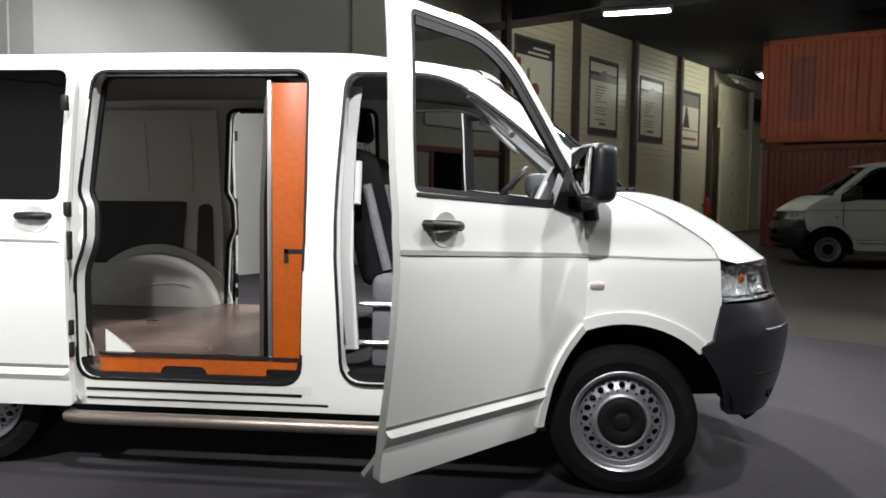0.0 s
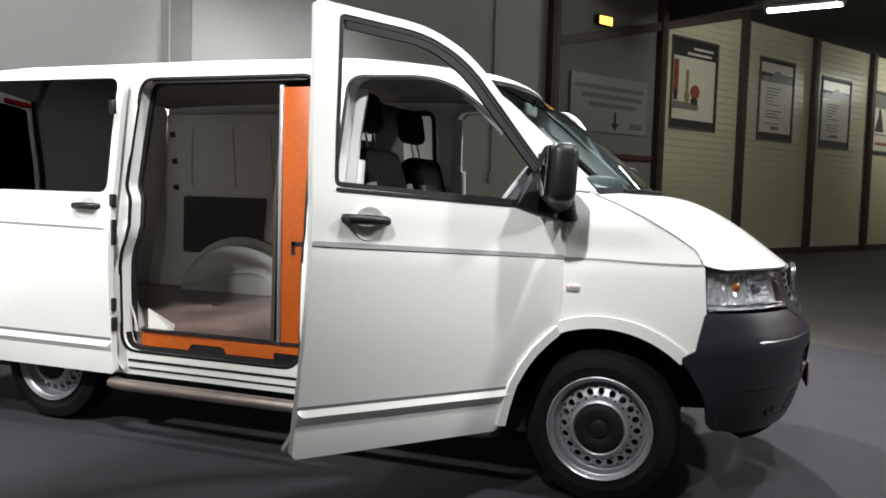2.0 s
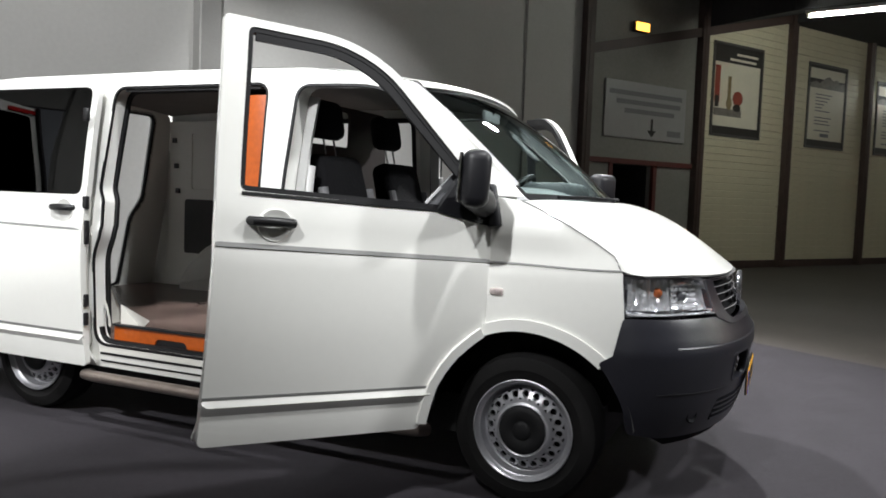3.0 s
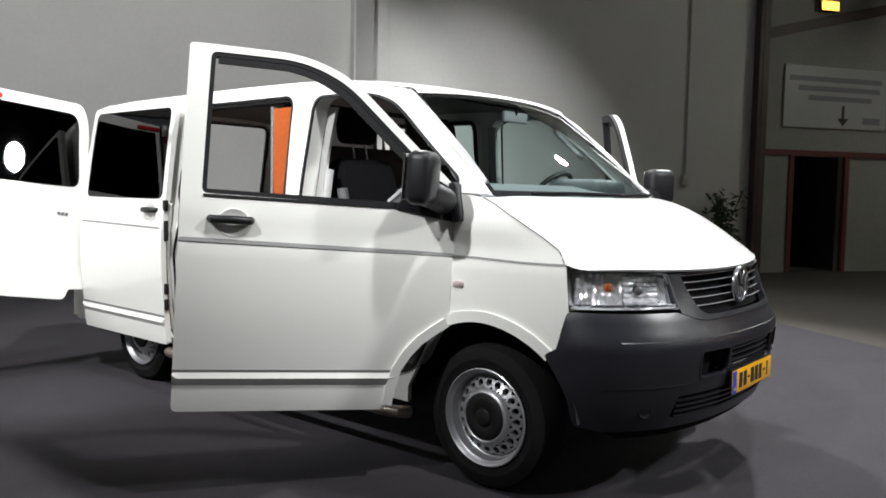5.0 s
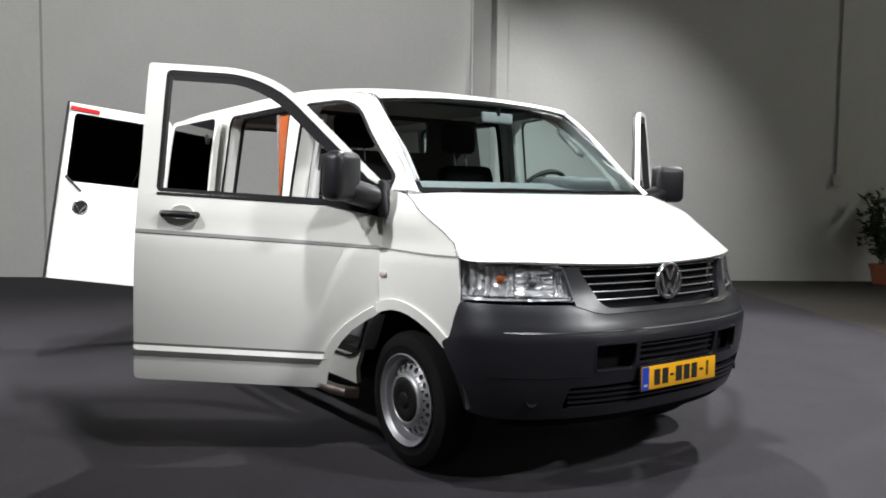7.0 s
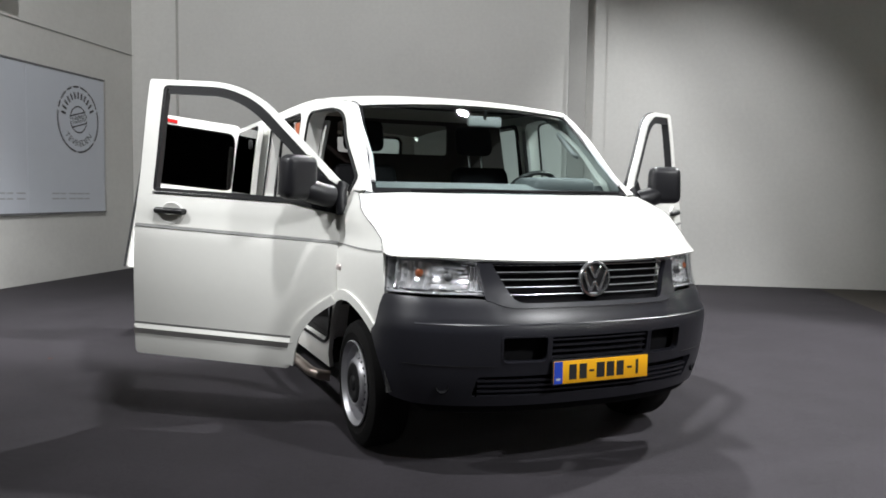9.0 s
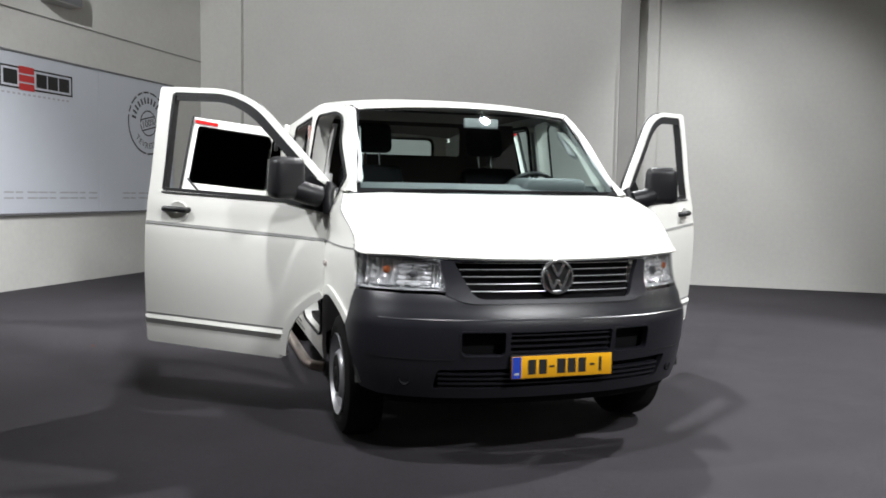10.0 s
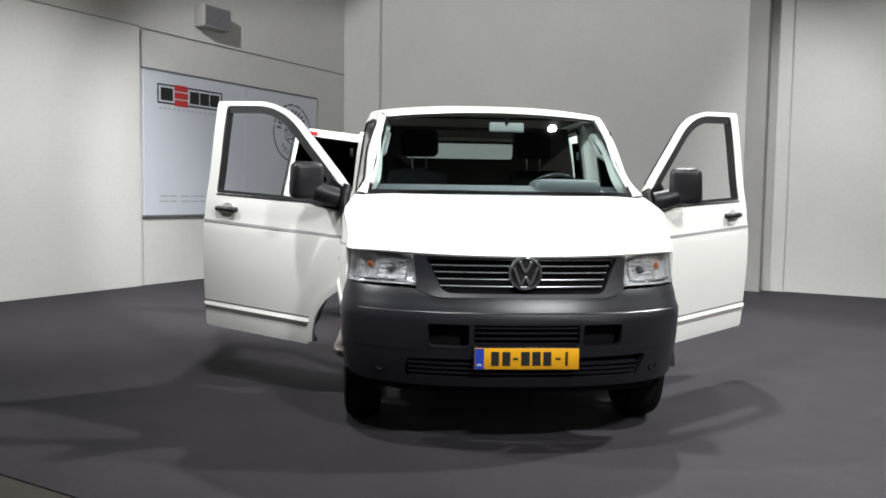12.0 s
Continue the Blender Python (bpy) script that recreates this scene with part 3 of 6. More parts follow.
# lamps of the dark part; the last four tubes are unseen additions
el = thing("exit_light", HALL @ pose(8.82, BACK_V - 0.02, 4.80), "small glowing amber lamp box on the wall", "lamp")
part("body", boxes(((-0.20, -0.08, -0.10), (0.20, 0.0, 0.10)), bevel=0.02), BLACK, el)
part("lens", boxes(((-0.18, -0.095, -0.08), (0.18, -0.08, 0.08)), bevel=0.006), AMBER_GLOW, el, "glowing amber cover")


def fluorescent(u, v, z, turn=90.0):
    f = thing("fluorescent_lamp", HALL @ pose(u, v, z, 0, 0, turn), "bare white fluorescent tube under the roof: two in view, four added unseen", "lamp", "fluorescent lamps")
    part("batten", boxes(((-0.68, -0.10, 0.035), (0.68, 0.10, 0.10)), bevel=0.008), SHELL_WHITE, f)
    part("tube", turned([(0.0, -0.62), (0.022, -0.62), (0.022, 0.62), (0.0, 0.62)], 14, "x"), TUBE_GLOW, f, "glowing tube")
    for s in (-1, 1):
        part("holder", boxes(((s * 0.64 - 0.02, -0.03, -0.03), (s * 0.64 + 0.02, 0.03, 0.05))), SHELL_WHITE, f)
        part("hanger", tube([(s * 0.5, 0, 0.11), (s * 0.5, 0, 6.6 - z)], 0.006, 6), BLACK, f)


fluorescent(10.80, 5.00, 4.87, -69.0)
fluorescent(21.90, 5.95, 5.0, 4.0)
# unseen tubes, added to brighten the parked van, the containers and the hall
for u, v in ((9.0, -9.0), (15.4, -3.6), (13.0, -6.0), (21.0, -3.0)):
    fluorescent(u, v, 5.5)

# stacked containers


def container(u, v0, v1, z, paint, label):
    c = thing("shipping_container", HALL @ pose(u, v0, z), label, "container", "stacked containers")
    n = int((v1 - v0) / 0.28)
    bm = bmesh.new()
    prof = []
    for k in range(n):
        a = 0.12 + (v1 - v0 - 0.24) * k / n
        s = (v1 - v0 - 0.24) / n
        prof += [(0.0, a), (0.0, a + s * 0.30), (0.045, a + s * 0.50), (0.045, a + s * 0.80)]
    prof.append((0.0, v1 - v0 - 0.12))
    rows = [[bm.verts.new((x, y, zz)) for zz in (0.16, 2.46)] for x, y in prof]
    for a, b in zip(rows, rows[1:]):
        bm.faces.new((a[0], a[1], b[1], b[0]))
    part("side_sheet", bm, paint, c, "corrugated steel side", smooth=False)
    part("core", boxes(((0.08, 0.06, 0.06), (2.40, v1 - v0 - 0.06, 2.54))), paint, c, smooth=False)
    part("bottom_rail", boxes(((-0.03, 0, 0.0), (0.10, v1 - v0, 0.16)), bevel=0.01), paint, c)
    part("top_rail", boxes(((-0.03, 0, 2.46), (0.10, v1 - v0, 2.59)), bevel=0.01), paint, c)
    for y in (0.0, v1 - v0 - 0.14):
        part("corner_post", boxes(((-0.035, y, 0.0), (0.12, y + 0.14, 2.59)), bevel=0.01), paint, c)
        for zz in (0.0, 2.47):
            part("corner_casting", boxes(((-0.045, y - 0.01, zz), (0.13, y + 0.15, zz + 0.12)), bevel=0.015), DARKSTEEL, c)
    if z > 1:
        patch = bmesh.new()
        run = [q for q in prof if 11.05 < q[1] < 11.75]
        rows = [[patch.verts.new((x - 0.004, y, zz)) for zz in (0.52, 2.12)] for x, y in run]
        for a, b in zip(rows, rows[1:]):
            patch.faces.new((a[0], a[1], b[1], b[0]))
        part("overpainted_patch", patch, CONTAINER_PATCH, c, "dark overpainted patch", smooth=False)


container(17.3, -7.8, 4.47, 0.0, CONTAINER2, "dark red corrugated shipping container on the floor")
container(17.32, -7.8, 4.56, 2.66, CONTAINER, "orange corrugated shipping container stacked on another")

# tall cream panel and its neighbours at the far end
tp = thing("leaning_panel", HALL @ pose(24.8, BACK_V - 0.35, 0.0), "tall cream insulation panel with rows of dots", "panel")
part("lower_sheet", boxes(((-1.46, -0.05, 0.0), (1.49, 0.05, 3.70)), bevel=0.01), CLADDING, tp, smooth=False)
part("upper_sheet", boxes(((-1.48, 0.06, 3.60), (0.63, 0.14, 5.08)), bevel=0.01), CLADDING, tp, smooth=False)
for k in range(5):
    for s in (-0.37, 0.40):
        part("dot", boxes(((s - 0.04, -0.056, 0.62 + 0.7 * k), (s + 0.04, -0.05, 0.69 + 0.7 * k))), DARKSTEEL, tp, smooth=False)
rack = thing("steel_rack", HALL @ pose(27.05, BACK_V - 0.35, 0.0), "tall grey steel rack with a cream sheet in it", "rack")
for x in (-0.73, 0.72):
    part("post", boxes(((x - 0.06, -0.10, 0.0), (x + 0.06, 0.06, 5.10)), bevel=0.01), COLUMN_GREY, rack)
for zz in (4.0, 5.02):
    part("crossbar", boxes(((-0.67, -0.06, zz - 0.05), (0.66, 0.02, zz + 0.05)), bevel=0.008), COLUMN_GREY, rack)
part("sheet", boxes(((-0.45, 0.03, 0.0), (0.66, 0.07, 3.9)), bevel=0.006), CLADDING, rack, smooth=False)
part("dark_back", boxes(((-0.67, 0.03, 4.1), (0.66, 0.07, 4.96))), DARKCEIL, rack, smooth=False)
for z, v, fall in ((5.28, 7.45, -0.10), (5.40, 7.60, 0.06), (5.14, 7.30, 0.14)):
    pp = thing("roof_pipe", HALL @ pose(0, 0, 0), "grey pipe hung under the dark lower roof", "pipe", "pipes under the roof")
    part("run", tube([(23.4, v, z), (25.2, v, z + fall), (27.9, v - 0.1, z + fall * 0.5)], 0.045, 10), COLUMN_GREY, pp)
    for u in (23.9, 26.8):
        part("hanger", tube([(u, v, z + fall * 0.4), (u, v, 5.62)], 0.012, 6), COLUMN_GREY, pp)
fx = thing("fire_extinguisher", HALL @ pose(22.75, BACK_V - 0.16, 0.62), "red fire extinguisher hung on the clad wall", "extinguisher")
part("cylinder", turned([(0.0, 0.0), (0.085, 0.0), (0.095, 0.02), (0.095, 0.48), (0.07, 0.56), (0.03, 0.60), (0.03, 0.63), (0.0, 0.63)], 24, "z"), RED_PAINT, fx)
part("valve", boxes(((-0.03, -0.03, 0.63), (0.03, 0.06, 0.70)), bevel=0.008), BLACK, fx)
part("hose", tube([(0.03, 0, 0.66), (0.12, -0.02, 0.60), (0.13, -0.02, 0.35), (0.10, -0.02, 0.12)], 0.012, 8), BLACK, fx)
part("bracket", boxes(((-0.10, 0.08, 0.30), (0.10, 0.16, 0.36))), DARKSTEEL, fx)

# ---------------------------------------------------------------- on the white walls
sk = thing("wall_socket", HALL @ pose(6.0, BACK_V, 1.62), "white surface socket box at the end of a conduit", "socket")
part("box", boxes(((-0.06, -0.06, -0.09), (0.06, 0.0, 0.09)), bevel=0.01), SHELL_WHITE, sk)
part("conduit", tube([(0.0, -0.02, 0.08), (0.0, -0.02, 4.9)], 0.014, 8), COLUMN_GREY, sk)

LW = HALL @ pose(LEFT_U, 0, 0, 0, 0, 90)      # left wall: x runs along v, -y looks into the room
lw = lambda v, z: LW @ pose(v, 0, z)
# the near half of the left wall stands proud, with a ledge above
pr = part("pilaster", boxes(((-16.0, -0.06, 0.0), (3.22, 0.0, 3.58)), bevel=0.004), WALL_WHITE, smooth=False)
pr.matrix_world = LW
tagged(pr, "white lower wall standing slightly proud", "wall", kind="structure")
cb = part("trim", boxes(((-16.0, -0.075, 3.58), (3.22, 0.0, 3.592)), ((3.22, -0.02, 3.58), (BACK_V, 0.0, 3.590))), COLUMN_GREY, smooth=False)
cb.matrix_world = LW
tagged(cb, "thin grey ledge along the white wall", "ledge", kind="structure")
bd = thing("company_board", lw(5.20, 2.01), "pale blue company board with a logo and a round stamp", "sign board")
for a, b in ((-1.90, 0.115), (0.12, 1.92)):
    part("panel", boxes(((a, -0.03, -1.02), (b, 0.0, 1.02)), bevel=0.003), BOARD, bd, smooth=False)
part("rail", boxes(((-1.92, -0.04, 1.02), (1.93, 0.0, 1.045))), INKGREY, bd, smooth=False)
part("rail", boxes(((-1.92, -0.04, -1.045), (1.93, 0.0, -1.02))), INKGREY, bd, smooth=False)
lx, lz, y1 = -1.66, 0.57, -0.031
logo = part("logo_frame", boxes(((lx, y1 - 0.002, lz), (lx + 1.25, y1, lz + 0.022)), ((lx, y1 - 0.002, lz + 0.258), (lx + 1.25, y1, lz + 0.28)), ((lx, y1 - 0.002, lz), (lx + 0.022, y1, lz + 0.28)), ((lx + 1.228, y1 - 0.002, lz), (lx + 1.25, y1, lz + 0.28))), INK, bd, "black logo frame", smooth=False)
for k in range(3):
    part("logo_red_block", boxes(((lx + 0.31, y1 - 0.005, lz - 0.012 + 0.108 * k), (lx + 0.56, y1 - 0.002, lz + 0.076 + 0.108 * k))), LOGO_RED, bd, smooth=False)
for a, b in ((0.06, 0.28), (0.60, 0.78), (0.80, 0.98), (1.00, 1.19)):
    part("logo_block", boxes(((lx + a, y1 - 0.003, lz + 0.05), (lx + b, y1 - 0.001, lz + 0.23))), INK, bd, smooth=False)
for k in range(14):
    part("text_bar", boxes(((lx + 0.03 + 0.085 * k, y1 - 0.001, lz - 0.075), (lx + 0.075 + 0.085 * k, y1, lz - 0.05))), PALE_INK, bd, smooth=False)
for zz in (-0.76, -0.835):
    for k in range(9):
        part("text_bar", boxes(((lx + 0.03 + 0.19 * k, y1 - 0.001, zz), (lx + 0.03 + 0.19 * k + (0.16, 0.12, 0.17)[k % 3], y1, zz + 0.022))), PALE_INK, bd, smooth=False)
        if k < 5:
            part("text_bar", boxes(((0.62 + 0.19 * k, y1 - 0.001, zz), (0.62 + 0.19 * k + (0.16, 0.12, 0.17)[k % 3], y1, zz + 0.022))), PALE_INK, bd, smooth=False)
# the round stamp
sx, sz = 1.26, 0.36


def arc_bar(r0, r1, a0, a1, n=10):
    bm = bmesh.new()
    rows = []
    for i in range(n + 1):
        a = radians(a0 + (a1 - a0) * i / n)
        rows.append([bm.verts.new((sx + r * math.cos(a), y1 - 0.001, sz + r * math.sin(a))) for r in (r0, r1)])
    for a, b in zip(rows, rows[1:]):
        bm.faces.new((a[0], b[0], b[1], a[1]))
    bmesh.ops.recalc_face_normals(bm, faces=bm.faces)
    return bm


for a0, a1 in ((168, 262), (266, 318), (-38, 20), (24, 60), (64, 84), (88, 104), (108, 122), (127, 146), (150, 163)):
    part("stamp_ring", arc_bar(0.472, 0.500, a0, a1, 12), STAMP_INK, bd, smooth=False)
for a0, a1 in ((5, 185), (-175, 5)):
    part("stamp_ring", arc_bar(0.185, 0.205, a0 + 4, a1 - 4, 14), STAMP_INK, bd, smooth=False)
for zz in (0.085, -0.085):
    part("stamp_bar", boxes(((-0.19, -0.002, zz - 0.01), (0.19, 0.0, zz + 0.01))), STAMP_INK, bd, smooth=False).matrix_basis = pose(sx, y1, sz, 0, -14, 0)
for k in range(12):
    a = radians(168 - 13.0 * k)
    part("stamp_letter_bar", boxes(((-0.018, -0.001, -0.05), (0.018, 0.0, 0.05))), STAMP_INK, bd, smooth=False).matrix_basis = pose(sx + 0.36 * math.cos(a), y1, sz + 0.36 * math.sin(a), 0, 90 - math.degrees(a), 0)
for k, ch in enumerate("TEVREDEN"):
    a = radians(222 + 13.5 * k)
    text_on(ch, 0.13, pose(sx + 0.36 * math.cos(a), y1 - 0.001, sz + 0.36 * math.sin(a)) @ pose(0, 0, 0, 0, -math.degrees(a) - 90, 0) @ pose(0, 0, 0, 90, 0, 0), STAMP_INK, bd, "stamp_letter", 0.0005)
text_on("100%", 0.155, pose(sx, y1 - 0.001, sz, 0, -14, 0) @ pose(0, 0, 0, 90, 0, 0), STAMP_INK, bd, "stamp_text", 0.0005)
spk = thing("wall_speaker", lw(4.53, 3.94), "grey box speaker high on the white wall", "speaker")
part("cabinet", boxes(((-0.27, -0.22, -0.16), (0.27, 0.0, 0.16)), bevel=0.012), COLUMN_GREY, spk)
part("front_cloth", boxes(((-0.25, -0.225, -0.14), (0.25, -0.22, 0.14))), INKGREY, spk)

# potted plant by the end of the white wall
pp = thing("potted_plant", HALL @ pose(6.62, 7.72, 0.0), "leafy green plant in a terracotta pot", "plant")
part("pot", turned([(0.0, 0.0), (0.13, 0.0), (0.175, 0.26), (0.195, 0.26), (0.195, 0.31), (0.165, 0.31), (0.16, 0.27), (0.0, 0.27)], 28, "z"), TERRACOTTA, pp, "terracotta pot")
part("soil", turned([(0.0, 0.275), (0.16, 0.272)], 20, "z"), SOIL, pp)
rng = random.Random(7)
leaves = bmesh.new()
for k in range(7):
    a = rng.uniform(0, 6.28)
    top = Vector((0.30 * math.cos(a), 0.18 * math.sin(a), rng.uniform(0.85, 1.40)))
    mid = Vector((0.06 * math.cos(a + 1), 0.06 * math.sin(a + 1), top.z * 0.55))
    part("stem", tube([(0.02 * k - 0.04, 0, 0.26), mid, top], 0.011, 7), BARK, pp)
    for j in range(46):
        f = rng.uniform(0.25, 1.05)
        c = (mid.lerp(top, (f - 0.5) * 2) if f > 0.5 else Vector((0, 0, 0.30)).lerp(mid, f * 2))
        c = c + Vector((rng.gauss(0, 0.10), rng.gauss(0, 0.07), rng.gauss(0, 0.05)))
        if c.z < 0.42:
            continue
        ln, wd = rng.uniform(0.10, 0.18), rng.uniform(0.03, 0.055)
        m = Matrix.Translation(c) @ Euler((rng.uniform(-0.6, 1.0), rng.uniform(-0.5, 0.5), rng.uniform(0, 6.28))).to_matrix().to_4x4()
        q = [leaves.verts.new(m @ Vector(p)) for p in ((0, 0, 0), (wd, ln * 0.45, 0.012), (0, ln, -0.02), (-wd, ln * 0.45, 0.012), (0, ln * 0.5, -0.006))]
        leaves.faces.new((q[0], q[1], q[4]))
        leaves.faces.new((q[1], q[2], q[4]))
        leaves.faces.new((q[2], q[3], q[4]))
        leaves.faces.new((q[3], q[0], q[4]))
part("leaves", leaves, LEAF, pp, "dark green drooping leaves")["kind"] = "stuff"

# ---------------------------------------------------------------- the van: surfaces (metres, front axle at x = 0)
WIDTH = [(0.25, 0.915), (0.36, 0.938), (0.50, 0.949), (0.58, 0.957), (0.80, 0.972), (1.04, 0.972), (1.07, 0.962), (1.18, 0.955), (1.29, 0.938), (1.55, 0.912), (1.80, 0.880), (1.92, 0.850), (1.97, 0.79)]
NOSE = [(-0.2, 0.0), (0.1, 0.008), (0.25, 0.028), (0.39, 0.062), (0.55, 0.13)]


def groove_z(x):
    return 1.055 + 0.0135 * max(0.0, -x)


def lowered(x, z):
    """The shoulder line climbs a little towards the rear."""
    return z - 0.0135 * max(0.0, -x) * max(0.0, 1 - abs(z - 1.07) / 0.25)


def half_width(x, z):
    y = smooth_table(WIDTH, lowered(x, z))
    y -= smooth_table(NOSE, x)
    if z > 1.25:
        y -= 0.115 * step01((x + 1.45) / 0.85) * min(1.0, (z - 1.25) / 0.55)
    if z > 1.06 and x > -0.55:
        y -= 0.075 * step01((x + 0.55) / 0.55) * ((z - 1.06) / 0.27) ** 1.5 * (1.0 if z < 1.34 else max(0.25, 1 - (z - 1.34) * 1.5))
        y += 0.040 * step01((x + 0.32) / 0.26) * step01((z - 1.08) / 0.16) * (1 - step01((z - 1.335) / 0.13)) * (1 - 0.7 * step01((x - 0.12) / 0.22))
    return y


def side(sgn, out=0.0):
    return lambda x, z: Vector((x, sgn * (half_width(x, z) + out), z))


def door_side(sgn, out=0.0):
    """The front door's own shell, which is fuller than the pillar that it shuts on."""
    return lambda x, z: Vector((x, sgn * (smooth_table(WIDTH, lowered(x, z)) - 0.010 * step01((z - 1.2) / 0.3) + out), z))


FLARE = [(0.335, -0.068), (0.38, -0.036), (0.43, -0.006), (0.470, 0.015), (0.488, 0.021), (0.500, 0.018), (0.512, 0.004)]


def nose_line(s, half=0.945, reach=0.545, base=0.33, p=2.3):
    """The point of the nose's plan at s: -1 right end, 0 middle, 1 left end."""
    a = s * math.pi / 2
    sx, cx = math.sin(a), math.cos(a)
    return (base + reach * abs(cx) ** (2 / p), half * math.copysign(abs(sx) ** (2 / p), sx))


# even steps along the nose, by length
_TRACK = [nose_line(-1 + 2 * i / 400) for i in range(401)]
_LEN = [0.0]
for _a, _b in zip(_TRACK, _TRACK[1:]):
    _LEN.append(_LEN[-1] + math.dist(_a, _b))
NOSE_LENGTH = _LEN[-1]


def nose_at(w):
    """The plan point w metres from the middle of the bumper, and its outward direction."""
    d = w + NOSE_LENGTH / 2
    if d <= 0 or d >= NOSE_LENGTH:
        k = 0 if d <= 0 else 399
        e = d if d <= 0 else d - NOSE_LENGTH
        a = _TRACK[0] if d <= 0 else _TRACK[-1]
        s = -1 if d <= 0 else 1
        return Vector((a[0] - abs(e), a[1])), Vector((0, s))
    lo, hi = 0, 400
    while hi - lo > 1:
        m = (lo + hi) // 2
        lo, hi = (m, hi) if _LEN[m] <= d else (lo, m)
    f = (d - _LEN[lo]) / (_LEN[hi] - _LEN[lo])
    a, b = Vector(_TRACK[lo]), Vector(_TRACK[hi])
    t = (b - a).normalized()
    return a.lerp(b, f), Vector((t.y, -t.x))


BUMPER = [(0.22, -0.19), (0.27, -0.135), (0.34, -0.085), (0.45, -0.042), (0.58, -0.014), (0.70, -0.002), (0.735, -0.005), (0.752, -0.026), (0.80, -0.038), (0.86, -0.075), (0.92, -0.10), (1.03, -0.118)]


def tuck(n, z):
    """How far the nose stands in at height z; less on the flanks above the bumper."""
    k = smooth_table(BUMPER, z)
    flank = (1 - max(0.0, n.x)) ** 1.2
    return k * (1 - 0.62 * step01((z - 0.66) / 0.12) * flank) * (1 - 0.55 * step01((0.72 - z) / 0.16) * flank)


def bumper(w, z):
    p, n = nose_at(w)
    q = p + n * tuck(n, z)
    return Vector((q.x, q.y, z))


def bumper_in(depth):
    def fn(w, z):
        p, n = nose_at(w)
        q = p + n * (tuck(n, z) - depth)
        return Vector((q.x, q.y, z))
    return fn


def w_of_y(y):
    lo, hi = 0.0, NOSE_LENGTH / 2
    for _ in range(40):
        m = (lo + hi) / 2
        lo, hi = (m, hi) if nose_at(m)[0].y < abs(y) else (lo, m)
    return math.copysign(lo, y)


def hood(s, y):
    """s: 0 at the windscreen, 1 at the grille; y across."""
    k = abs(y) / 0.88
    bx, bz = 0.135 - 0.20 * k ** 2, 1.325 + 0.008 * k ** 2
    p, n = nose_at(w_of_y(y * 1.035))
    fz = 1.010 + 0.028 * k ** 2
    fx = p.x + n.x * tuck(n, fz)
    x = bx + (fx - bx) * s
    z = bz + (fz - bz) * s + (0.066 - 0.012 * k ** 2) * math.sin(math.pi * min(1, s ** 0.85)) - 0.012 * max(0, (k - 0.72) / 0.28) ** 2
    yy = y * (0.935 + 0.065 * s + 0.0 * k)
    return Vector((x, yy, z))


def screen(a, b):
    """a: -1 right edge to 1 left edge; b: 0 at the base, 1 at the top."""
    base = Vector((-0.062 + 0.19 * (1 - a * a), 0.812 * a, 1.330 - 0.005 * (1 - a * a)))
    top = Vector((-0.668 + 0.075 * (1 - a * a), 0.706 * a, 1.857 + 0.030 * (1 - a * a)))
    p = base.lerp(top, b)
    bow = 0.03 * math.sin(math.pi * b) * (1 - 0.5 * a * a)
    return p + Vector((bow * 0.66, 0, bow * 0.75))


def roof(x, w):
    """w: -1 to 1 across."""
    k = abs(w)
    edge = 1.945
    zc = smooth_table([(-3.70, 1.955), (-3.2, 1.990), (-2.0, 2.000), (-1.2, 1.985), (-0.8, 1.935), (-0.58, 1.885)], x)
    ze = min(edge, smooth_table([(-3.70, 1.915), (-3.2, 1.940), (-2.0, 1.945), (-1.2, 1.935), (-0.85, 1.895), (-0.62, 1.862)], x))
    ye = half_width(x, ze) + 0.001
    return Vector((x, w * ye, ze + (zc - ze) * (1 - k ** 2.6)))


def sheet(fn, us, vs, flip=False):
    bm = bmesh.new()
    g = [[bm.verts.new(fn(u, v)) for v in vs] for u in us]
    for i in range(len(us) - 1):
        for j in range(len(vs) - 1):
            q = (g[i][j], g[i + 1][j], g[i + 1][j + 1], g[i][j + 1])
            bm.faces.new(q[::-1] if flip else q)
    return bm


def steps(a, b, n):
    return [a + (b - a) * i / n for i in range(n + 1)]


# outlines on the van's side, in x and z
DOOR_HOLE = rounded([(-1.235, 0.46, 0.10), (-1.262, 1.10, 0.2), (-1.262, 1.32, 0.2), (-1.235, 1.845, 0.07), (-0.80, 1.845, 0.20), (-0.56, 1.680, 0.20), (-0.235, 1.400, 0.03), (-0.225, 1.10, 0.05), (-0.225, 0.80, 0.1), (-0.43, 0.46, 0.12)])
SLIDE_HOLE = rounded([(-2.480, 0.445, 0.09), (-1.425, 0.445, 0.10), (-1.40, 1.10, 0.1), (-1.405, 1.855, 0.07), (-2.415, 1.855, 0.07), (-2.462, 1.300, 0.03), (-2.425, 1.235, 0.03), (-2.422, 1.06, 0.04), (-2.468, 0.94, 0.05)])
DOOR_EDGE = rounded([(-1.376, 0.335, 0.03), (-1.376, 1.26), (-1.366, 1.888, 0.02), (-0.90, 1.888, 0.16), (-0.690, 1.815, 0.14), (-0.178, 1.357, 0.01), (-0.170, 1.33), (-0.185, 1.18), (-0.185, 0.76, 0.02), (-0.30, 0.68, 0.05), (-0.40, 0.56, 0.08), (-0.455, 0.335, 0.02)])
DOOR_WINDOW = rounded([(-1.292, 1.266, 0.03), (-1.279, 1.858, 0.03), (-0.905, 1.858, 0.16), (-0.712, 1.788, 0.14), (-0.272, 1.392, 0.02), (-0.305, 1.258, 0.02)])
